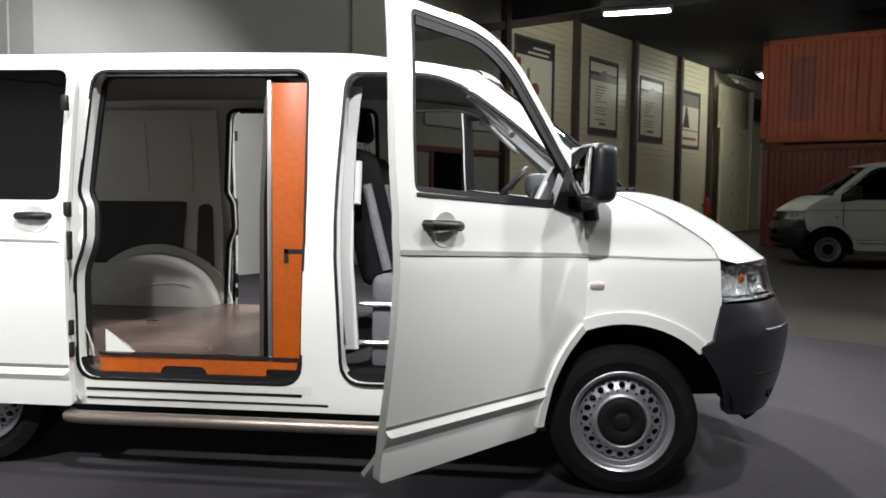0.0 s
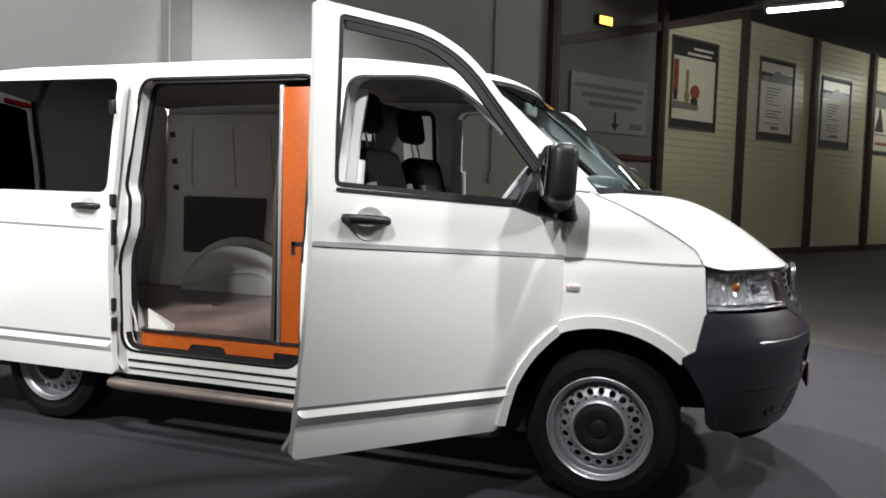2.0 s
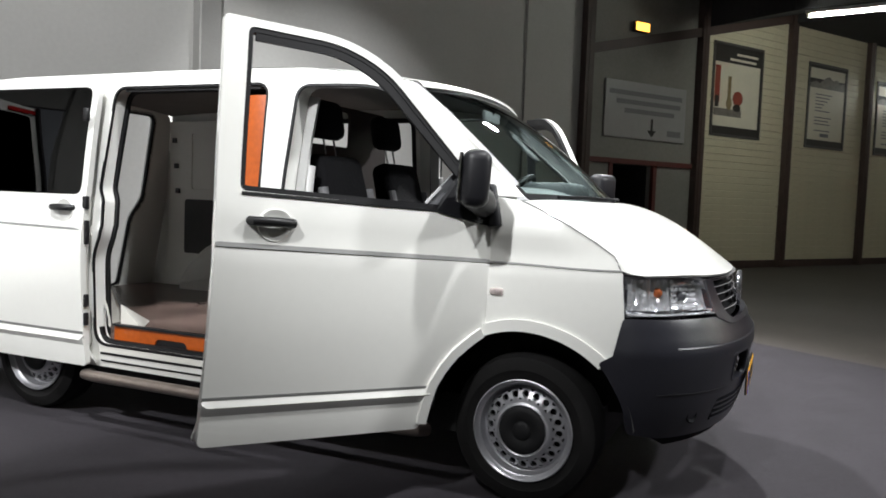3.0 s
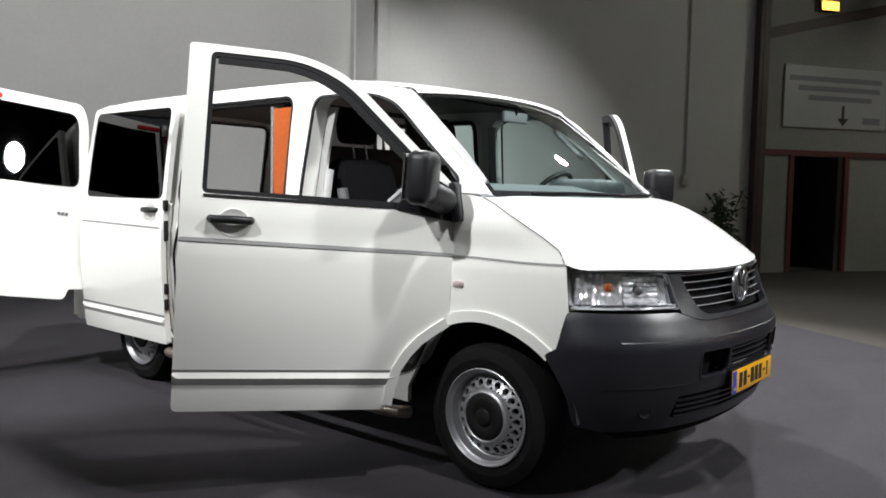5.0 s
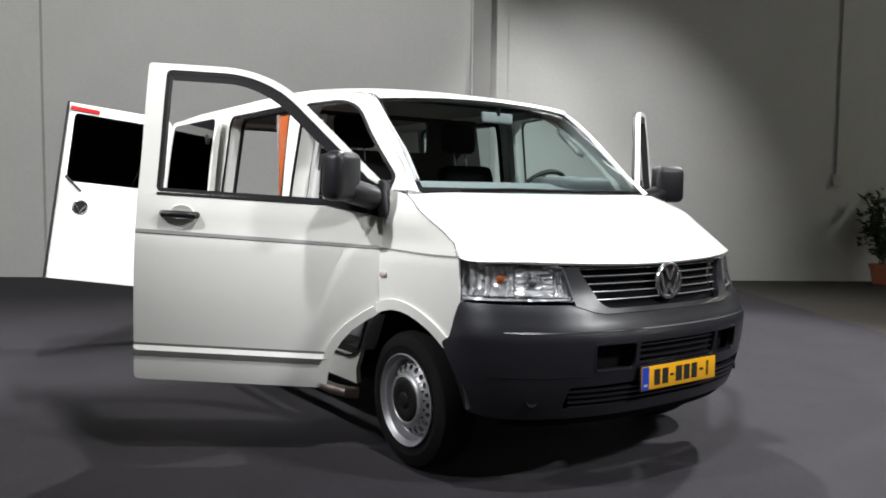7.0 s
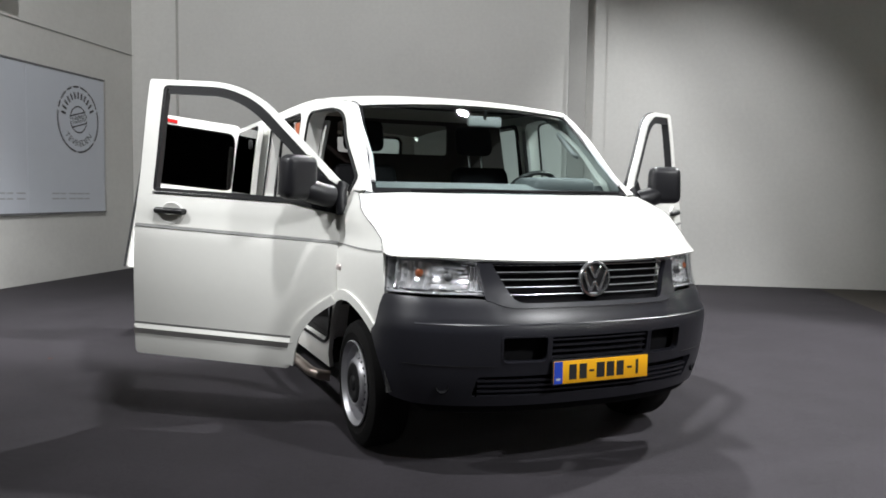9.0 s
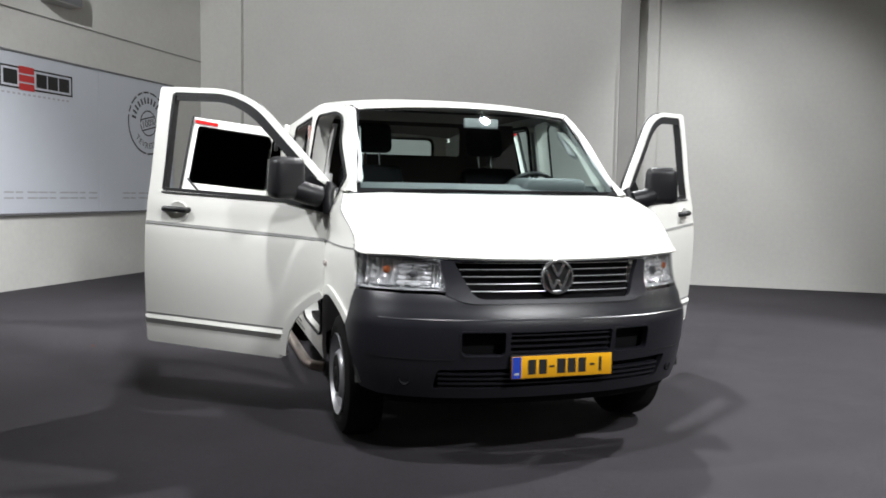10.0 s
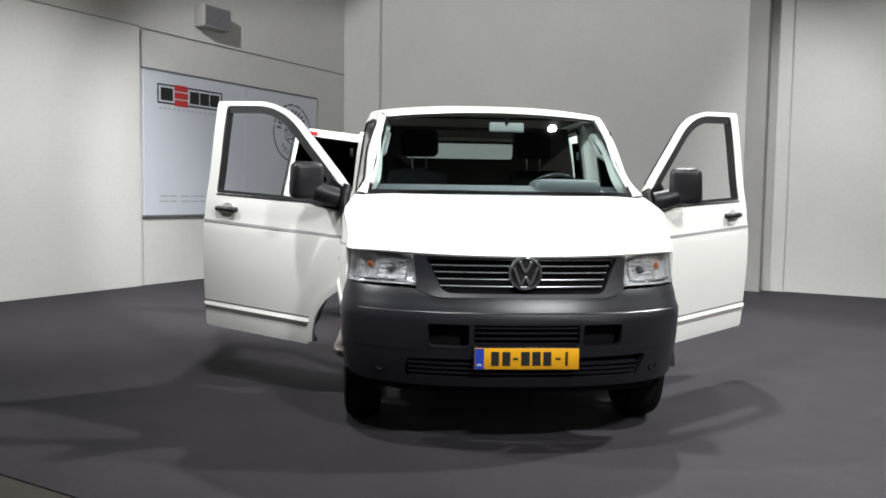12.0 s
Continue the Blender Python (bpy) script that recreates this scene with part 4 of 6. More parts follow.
SLIDE_EDGE = rounded([(-2.44, 0.335, 0.02), (-1.36, 0.335, 0.02), (-1.36, 1.20), (-1.345, 1.885, 0.04), (-2.385, 1.885, 0.04), (-2.44, 1.24, 0.1)])
SLIDE_WINDOW = rounded([(-2.36, 1.285, 0.05), (-1.425, 1.285, 0.05), (-1.41, 1.835, 0.05), (-2.31, 1.835, 0.05)])
FENDER = [(-0.190, 0.752)] + arc(0, 0.325, 0.465, 113.5, 45.5, 14) + [(0.352, 0.660)] + rounded([(0.375, 0.70), (0.405, 0.76), (0.408, 0.855), (0.394, 1.036), (0.385, 1.050), (0.355, 1.106), (0.28, 1.158), (0.156, 1.231), (0.03, 1.288), (-0.060, 1.322), (-0.190, 1.337)])
BODYSIDE = (rounded([(-0.46, 0.32), (-0.45, 0.40), (-0.33, 0.60), (-0.20, 0.73)]) + [(-0.192, 1.337), (-0.085, 1.334), (-0.24, 1.478), (-0.44, 1.660), (-0.62, 1.822), (-0.72, 1.872), (-0.85, 1.897), (-1.2, 1.935), (-2.0, 1.945), (-3.2, 1.940), (-3.60, 1.915), (-3.70, 1.62), (-3.78, 1.30), (-3.86, 0.85), (-3.885, 0.45), (-3.86, 0.34), (-3.44, 0.33)]
            + arc(-3.0, 0.325, 0.42, 179, 1, 16) + [(-2.56, 0.32)])


def wheel(parent_place, sgn):
    """A silver steel wheel with twenty round holes and a black hub cap, on its tyre; its outer face looks to y * sgn."""
    w = new("wheel")
    w.empty_display_size = 0.1
    w.parent = van_now[0]
    w.matrix_basis = parent_place @ (pose(0, 0, 0) if sgn < 0 else pose(0, 0, 0, 0, 0, 180))
    tyre = turned([(0.205, 0.17), (0.235, 0.195), (0.285, 0.205), (0.315, 0.195), (0.328, 0.165), (0.3315, 0.10), (0.328, 0.04), (0.315, 0.012), (0.285, 0.0), (0.262, -0.004), (0.255, 0.001), (0.240, 0.003), (0.226, 0.008), (0.215, 0.014)], 56)
    part("tyre", tyre, RUBBER, w)
    bm = turned([(0.2225, 0.004), (0.2235, -0.004), (0.219, -0.007), (0.214, -0.001), (0.207, 0.013), (0.200, 0.017), (0.197, 0.036), (0.193, 0.058), (0.184, 0.066)], 60)
    part("rim", bm, STEEL, w, "silver steel rim with a scuffed lip")
    disc = bmesh.new()
    n = 20
    hole_r, hole_c = 0.0150, 0.154
    fn = lambda a, r: Vector((r * math.cos(a), smooth_table([(0.118, 0.006), (0.128, 0.012), (0.142, 0.026), (0.166, 0.037), (0.178, 0.052), (0.186, 0.066)], r), r * math.sin(a)))
    for i in range(n):
        a0 = 2 * math.pi * i / n
        half = math.pi / n
        ring = []
        m = 12
        inner = []
        for k in range(m):
            t = 2 * math.pi * k / m
            c, s = math.cos(t), math.sin(t)
            rr, aa = hole_c + hole_r * s, a0 + hole_r * c / hole_c
            inner.append(disc.verts.new(fn(aa, rr)))
            q = max(abs(c), abs(s))
            rr2, aa2 = hole_c + 0.022 * s / q, a0 + half * c / q
            ring.append(disc.verts.new(fn(aa2, rr2)))
        back = [disc.verts.new(v.co + Vector((0, 0.02, 0))) for v in inner]
        for k in range(m):
            j = (k + 1) % m
            disc.faces.new((inner[k], inner[j], ring[j], ring[k]))
            disc.faces.new((back[k], back[j], inner[j], inner[k]))
    for core in ([(0.132, fn(0, 0.132).y), (0.126, 0.006), (0.118, -0.003), (0.111, -0.005), (0.105, -0.001), (0.101, 0.008)], [(0.186, 0.066), (0.181, 0.057), (0.176, fn(0, 0.176).y)]):
        prev = None
        for r, a in core:
            ringv = [disc.verts.new((r * math.cos(2 * math.pi * k / 60), a, r * math.sin(2 * math.pi * k / 60))) for k in range(60)]
            if prev:
                for k in range(60):
                    disc.faces.new((prev[k], prev[(k + 1) % 60], ringv[(k + 1) % 60], ringv[k]))
            prev = ringv
    bmesh.ops.remove_doubles(disc, verts=disc.verts, dist=0.0012)
    bmesh.ops.recalc_face_normals(disc, faces=disc.faces)
    part("disc", disc, STEEL, w, "silver steel disc with round holes")
    part("hub_cap", turned([(0.104, 0.006), (0.103, -0.003), (0.097, -0.008), (0.080, -0.010), (0.052, -0.010), (0.046, -0.006), (0.041, -0.006), (0.037, -0.012), (0.030, -0.015), (0.0, -0.015)], 48), HUB, w, "black hub cap")
    part("brake_drum", turned([(0.0, 0.05), (0.15, 0.085), (0.19, 0.08), (0.19, 0.20), (0.0, 0.20)], 32), UNDER, w)
    return w


van_now = [None]


def door_handle(parent, sgn, x0, x1, z, out):
    fn = side(sgn)
    x0, x1 = x0 + 0.014, x1 - 0.014
    xm = (x0 + x1) / 2
    y = lambda x: half_width(x, z) + out
    cupm = turned([(0.064, -0.004), (0.063, 0.004), (0.060, 0.008), (0.056, 0.0075), (0.046, 0.003), (0.025, 0.0008), (0.0, 0.0005)], 36)
    for v in cupm.verts:
        v.co = Vector((v.co.x * 1.08 + xm + 0.012, sgn * (half_width(xm, z) + out + v.co.y), v.co.z * 0.98 + z - 0.012))
    bmesh.ops.recalc_face_normals(cupm, faces=cupm.faces)
    part("handle_cup", cupm, PAINT, parent)
    pts = [(x0, sgn * (y(x0) - 0.012), z), (x0 + 0.012, sgn * (y(x0) + 0.020), z), (x0 + 0.05, sgn * (y(xm) + 0.028), z + 0.001), (xm, sgn * (y(xm) + 0.030), z + 0.002), (x1 - 0.04, sgn * (y(xm) + 0.028), z + 0.001), (x1 - 0.012, sgn * (y(x1) + 0.020), z), (x1, sgn * (y(x1) - 0.012), z)]
    part("handle", tube(pts, 0.0175, 12, 1.0), BLACK, parent, "black grab handle")


def front_door(sgn, angle, lean):
    own = door_side if angle else side
    fn = own(sgn, 0.006)
    door = part("front_door", skin(DOOR_EDGE, [DOOR_WINDOW], fn, 0.06, 0.03, sgn > 0), PAINT, van_now[0], "white front door swung open" if angle else "closed white front door")
    # inner trim with its pocket
    inner = own(sgn, -0.055)
    trim = rounded([(-1.27, 0.42, 0.05), (-1.27, 1.26, 0.04), (-0.36, 1.25, 0.04), (-0.27, 1.1), (-0.27, 0.82, 0.1), (-0.47, 0.42, 0.08)])
    part("door_trim", skin(trim, [], inner, 0.09, 0.02, sgn > 0), TRIM, door, "dark grey inner trim")
    # black frame round the window
    part("window_seal", skin(inset(DOOR_WINDOW, -0.003), [inset(DOOR_WINDOW, 0.019)], own(sgn, 0.002), 0.05, 0.034, sgn > 0), SEAL, door, "black rubber window seal")
    part("frame_edge", skin(inset(DOOR_WINDOW, -0.030), [inset(DOOR_WINDOW, 0.018)], own(sgn, -0.026), 0.05, 0.02, sgn > 0), SEAL, door)
    channel = rounded([(-1.25, 1.826), (-0.905, 1.826, 0.15), (-0.730, 1.752, 0.13), (-0.325, 1.392)])[1:-1]
    part("window_channel", ribbon([(-1.25, 1.826)] + channel + [(-0.325, 1.392)], own(sgn, -0.012), 0.036, 0.012 * -sgn, closed=False), SEAL, door, "black window channel")
    part("belt_seal", ribbon([(x, 1.258 - 0.004 * (x + 1.28)) for x in steps(-1.285, -0.33, 16)], own(sgn, 0.005), 0.010, 0.006 * -sgn, closed=False), SEAL, door, "black rubber strip under the window")
    part("sail_edge", ribbon([(-0.490, 1.278), (-0.455, 1.312), (-0.415, 1.352)], own(sgn, -0.046), 0.012, 0.006 * -sgn, closed=False), GREY_PLASTIC, door)
    # the shoulder groove and the sill ridge, their shade drawn as grey strips
    part("shoulder_groove_shade", ribbon([(x, groove_z(x)) for x in steps(-1.374, -0.19, 20)], own(sgn, 0.006), 0.016, 0.003 * -sgn, closed=False), SHADOWGAP, door, "shoulder groove drawn as a grey shade strip")
    part("sill_crease", ribbon([(x, 0.517) for x in steps(-1.374, -0.42, 20)], own(sgn, 0.006), 0.011, 0.0020 * -sgn, closed=False), SHADOWGAP, door)
    flare = rounded([(-1.376, 0.338, 0.01), (-1.376, 0.509, 0.008), (-0.425, 0.509, 0.02), (-0.452, 0.338, 0.01)])
    part("sill_flare", skin(flare, [], lambda x, z: own(sgn, smooth_table(FLARE, z))(x, z), 0.03, 0.016, sgn > 0), PAINT, door)
    lip = [(-0.447, 0.36), (-0.437, 0.44), (-0.415, 0.53), (-0.375, 0.60), (-0.325, 0.66), (-0.255, 0.715), (-0.20, 0.75)]
    part("arch_lip", ribbon(lip, own(sgn, 0.004), 0.045, 0.014 * -sgn, closed=False), PAINT, door)
    door_handle(door, sgn, -1.268, -1.072, 1.162, 0.006)
    # mirror
    m = bmesh.new()
    y0 = 0.935
    turn = Matrix.Translation((-0.392, sgn * 1.085, 1.395)) @ Matrix.Rotation(radians(31 * sgn), 4, "Z")
    box(m, (-0.055, -0.100, -0.116), (0.070, 0.100, 0.116), 0.042, seg=4)
    for v in m.verts:
        k = v.co.z / 0.118
        v.co.y *= 1.0 - 0.05 * k
        v.co.x *= 1.0 - 0.12 * k * k
        v.co.x -= 0.10 * max(0, v.co.x) * (v.co.y / 0.105) ** 2
    bmesh.ops.transform(m, matrix=turn, verts=m.verts)
    part("mirror_housing", m, MIRROR_CAP, door, "dark grey plastic door mirror")
    arm = tube([(-0.245, sgn * 0.960, 1.298), (-0.285, sgn * 1.005, 1.310), (-0.350, sgn * 1.040, 1.330), (-0.40, sgn * 1.07, 1.35)], 0.060, 16, 1.02)
    part("mirror_arm", arm, MIRROR_CAP, door, "dark grey mirror arm")
    tri = rounded([(-0.47, 1.252, 0.01), (-0.335, 1.425, 0.02), (-0.200, 1.352, 0.02), (-0.168, 1.205, 0.03), (-0.30, 1.222, 0.05)])
    part("mirror_foot", skin(tri, [], own(sgn, 0.016), 0.06, 0.035, sgn > 0), MIRROR_CAP, door, "black mirror foot plate")
    sail = rounded([(-0.50, 1.262, 0.01), (-0.330, 1.432, 0.02), (-0.270, 1.385, 0.02), (-0.275, 1.262, 0.02)])
    part("inner_sail", skin(sail, [], own(sgn, -0.050), 0.06, 0.02, sgn > 0), TRIM, door, "grey inner cover behind the mirror")
    gl = bmesh.new()
    box(gl, (-0.064, -0.080, -0.098), (-0.052, 0.080, 0.098), 0.003)
    bmesh.ops.transform(gl, matrix=turn, verts=gl.verts)
    part("mirror_glass", gl, MIRROR, door)
    if angle:
        axis = Vector((0, -sgn * lean, 1)).normalized()
        hinge = Matrix.Translation((-0.185, sgn * 0.965, 0.75))
        door.matrix_basis = hinge @ Matrix.Rotation(radians(-sgn * angle), 4, axis) @ hinge.inverted()
    else:
        part("window_glass", skin(DOOR_WINDOW, [], own(sgn, -0.004), 0.1), TINT, door).visible_shadow = False
    return door


# grey standing in for shade in the bodywork's grooves, creases and seams
SHADOWGAP = mat("groove_shade_grey", (0.20, 0.20, 0.195), 0.6, vary=0.05)


def sliding_door(sgn, back, out):
    fn = side(sgn, 0.006)
    door = part("sliding_door", skin(SLIDE_EDGE, [SLIDE_WINDOW], fn, 0.07, 0.035, sgn > 0), PAINT, van_now[0], "white sliding door pushed fully back" if back else "closed white sliding door")
    part("window_glass", skin(rounded([(-2.385, 1.268, 0.05), (-1.40, 1.268, 0.05), (-1.385, 1.850, 0.05), (-2.335, 1.850, 0.05)]), [], side(sgn, 0.009), 0.12, 0.004, sgn > 0), TINT, door, "dark tinted window")
    part("inner_panel", skin(rounded([(-2.40, 0.42, 0.04), (-1.40, 0.42, 0.04), (-1.40, 1.25, 0.04), (-2.40, 1.25, 0.04)]), [], lambda x, z: Vector((x, sgn * (half_width(x, z) - 0.06), z)), 0.15, 0.02, sgn > 0), INNER_PAINT, door)
    part("shoulder_groove_shade", ribbon([(x, groove_z(x) + 0.008) for x in steps(-2.43, -1.365, 20)], side(sgn, 0.006), 0.010, 0.0025 * -sgn, closed=False), SHADOWGAP, door)
    part("sill_crease", ribbon([(x, 0.520) for x in steps(-2.435, -1.365, 20)], side(sgn, 0.006), 0.014, 0.0025 * -sgn, closed=False), SHADOWGAP, door)
    part("edge_seal", ribbon([(-1.372, z) for z in steps(0.36, 1.86, 24)], side(sgn, -0.03), 0.02, 0.012 * -sgn, closed=False), SEAL, door)
    flare = rounded([(-2.438, 0.338, 0.01), (-2.438, 0.509, 0.008), (-1.362, 0.509, 0.008), (-1.362, 0.338, 0.01)])
    part("sill_flare", skin(flare, [], lambda x, z: side(sgn, smooth_table(FLARE, z))(x, z), 0.035, 0.016, sgn > 0), PAINT, door)
    door_handle(door, sgn, -1.60, -1.425, 1.195, 0.006)
    for z in (0.56, 0.66, 1.00, 1.06, 1.19, 1.66):
        part("latch", boxes(((-1.375, sgn * 0.945 - 0.015, z), (-1.345, sgn * 0.945 + 0.012, z + 0.07)), bevel=0.006), BLACK, door)
    if back:
        door.matrix_basis = pose(-back, sgn * out, 0)
    return door


def rear_door(sgn, angle):
    """A rear wing door, hung on upright hinges outside the slanting rear frame."""
    top, foot = Vector((-3.625, sgn * 0.85, 1.90)), Vector((-3.895, sgn * 0.93, 0.50))
    wide = 0.93

    def fn(a, b):
        p = foot.lerp(top, b)
        inner = Vector((p.x - 0.02, 0.004 * sgn, p.z))
        q = p.lerp(inner, a / wide)
        return q + Vector((-0.035 * math.sin(math.pi * min(1, a / wide * 0.5 + 0.0)), 0, 0))
    edge = rounded([(0.0, 0.06, 0.03), (0.13, 0.055, 0.02), (0.16, 0.0, 0.03), (wide, 0.0, 0.01), (wide, 1.0, 0.01), (0.05, 1.025, 0.05), (0.0, 0.93, 0.05)])
    win = rounded([(0.09, 0.60, 0.04), (wide - 0.10, 0.57, 0.05), (wide - 0.10, 0.925, 0.06), (0.10, 0.945, 0.05)])
    door = part("rear_door", skin(edge, [win], fn, 0.07, 0.035, sgn < 0), PAINT, van_now[0], "white rear wing door swung wide open")
    off = Vector((-0.004, 0, 0))
    part("window_glass", skin(rounded([(0.07, 0.58, 0.06), (wide - 0.07, 0.55, 0.04), (wide - 0.07, 0.945, 0.03), (0.08, 0.965, 0.08)]), [], lambda a, b: fn(a, b) + off, 0.1, 0.004, sgn < 0), TINT, door, "dark tinted rear window")
    part("brake_light", skin(rounded([(wide - 0.27, 0.962, 0.008), (wide - 0.03, 0.962, 0.008), (wide - 0.03, 0.985, 0.008), (wide - 0.27, 0.985, 0.008)]), [], lambda a, b: fn(a, b) + Vector((-0.012, 0, 0)), 0.06, 0.012, sgn < 0), RED_LENS, door, "red brake light strip")
    part("edge_seal", ribbon([(wide - 0.008, b) for b in steps(0.0, 1.0, 16)], fn, 0.02, 0.03 * sgn, closed=False, lift=0.0), SEAL, door)
    if sgn < 0:
        c = fn(wide - 0.20, 0.41)
        bd = turned([(0.060, 0.0), (0.060, -0.010), (0.052, -0.014), (0.048, -0.012)], 36, "x")
        bmesh.ops.translate(bd, vec=c + Vector((-0.002, 0, 0)), verts=bd.verts)
        rb = part("badge", bd, BADGE, door, "round chrome badge")
        dk = turned([(0.050, 0.0), (0.050, -0.009), (0.0, -0.010)], 30, "x")
        bmesh.ops.translate(dk, vec=c + Vector((-0.002, 0, 0)), verts=dk.verts)
        part("badge_disc", dk, BLACK, rb)
        for e in (-1, 1):
            part("badge_bar", tube([c + Vector((-0.014, e * 0.038, 0.02)), c + Vector((-0.014, 0, -0.038))], 0.0045, 6), BADGE, rb)
        for k in range(3):
            part("letter_bar", boxes((tuple(fn(0.16 + 0.028 * k, 0.425) + Vector((-0.006, -0.010, 0))), tuple(fn(0.16 + 0.028 * k, 0.425) + Vector((-0.002, 0.010, 0.022))))), INKGREY, door)
        p0, p1 = fn(wide - 0.06, 0.575), fn(wide - 0.19, 0.50)
        part("wiper", tube([p0 + Vector((-0.03, 0, 0)), p0.lerp(p1, 0.5) + Vector((-0.045, 0, 0)), p1 + Vector((-0.03, 0, 0))], 0.010, 8), BLACK, door)
    hinge = Matrix.Translation((-3.71, sgn * 0.97, 0.5))
    axis = Vector((0, -sgn * 0.11, 1.4)).normalized()
    door.matrix_basis = hinge @ Matrix.Rotation(radians(-sgn * angle), 4, axis) @ hinge.inverted()
    return door


def seat(parent_van, y0, y1, heads, back_by):
    st = new("seat")
    st.empty_display_size = 0.1
    st.parent = parent_van
    st.matrix_basis = pose(-back_by, 0, 0)
    wide = y1 - y0
    cush = bmesh.new()
    box(cush, (-1.02, y0 - 0.02, 0.78), (-0.50, y1, 0.94), 0.05, seg=3)
    part("cushion", cush, BOLSTER, st, "grey seat cushion")
    base = bmesh.new()
    box(base, (-1.02, y0, 0.50), (-0.54, y1 - 0.02, 0.78), 0.02)
    part("seat_base", base, TRIM, st)
    for z in (0.62, 0.80):
        part("seat_rail", tube([(-1.07, y0 - 0.024, z), (-0.54, y0 - 0.024, z)], 0.012, 8), ALU, st)
    n = len(heads)
    for i, h in enumerate(heads):
        a, b = y0 + wide * i / n + 0.01, y0 + wide * (i + 1) / n - 0.01
        back = bmesh.new()
        box(back, (-0.07, a, 0.0), (0.07, b, 0.66), 0.055, seg=3, m=pose(-1.00, 0, 0.88, 0, -14, 0))
        for v in back.verts:
            k = max(0, v.co.z - 1.15) / 0.35
            v.co.y += ((a + b) / 2 - v.co.y) * 0.18 * k
        part("backrest", back, FABRIC, st)
        for e in (a + 0.035, b - 0.035):
            part("bolster", tube([pose(-1.00, 0, 0.88, 0, -14, 0) @ Vector((0.062, e, z)) for z in (0.06, 0.14, 0.28, 0.40, 0.47)], 0.034, 10, 0.7), BOLSTER, st, "grey side bolster")
        hd = bmesh.new()
        box(hd, (-0.05, h - 0.145, 0.0), (0.05, h + 0.145, 0.215), 0.05, seg=3, m=pose(-1.195, 0, 1.612, 0, -10, 0))
        part("headrest", hd, FABRIC, st)
        for k in (-0.05, 0.05):
            part("headrest_post", tube([(-1.15, h + k, 1.44), (-1.195, h + k, 1.64)], 0.006, 8), CHROME, st)
    return st


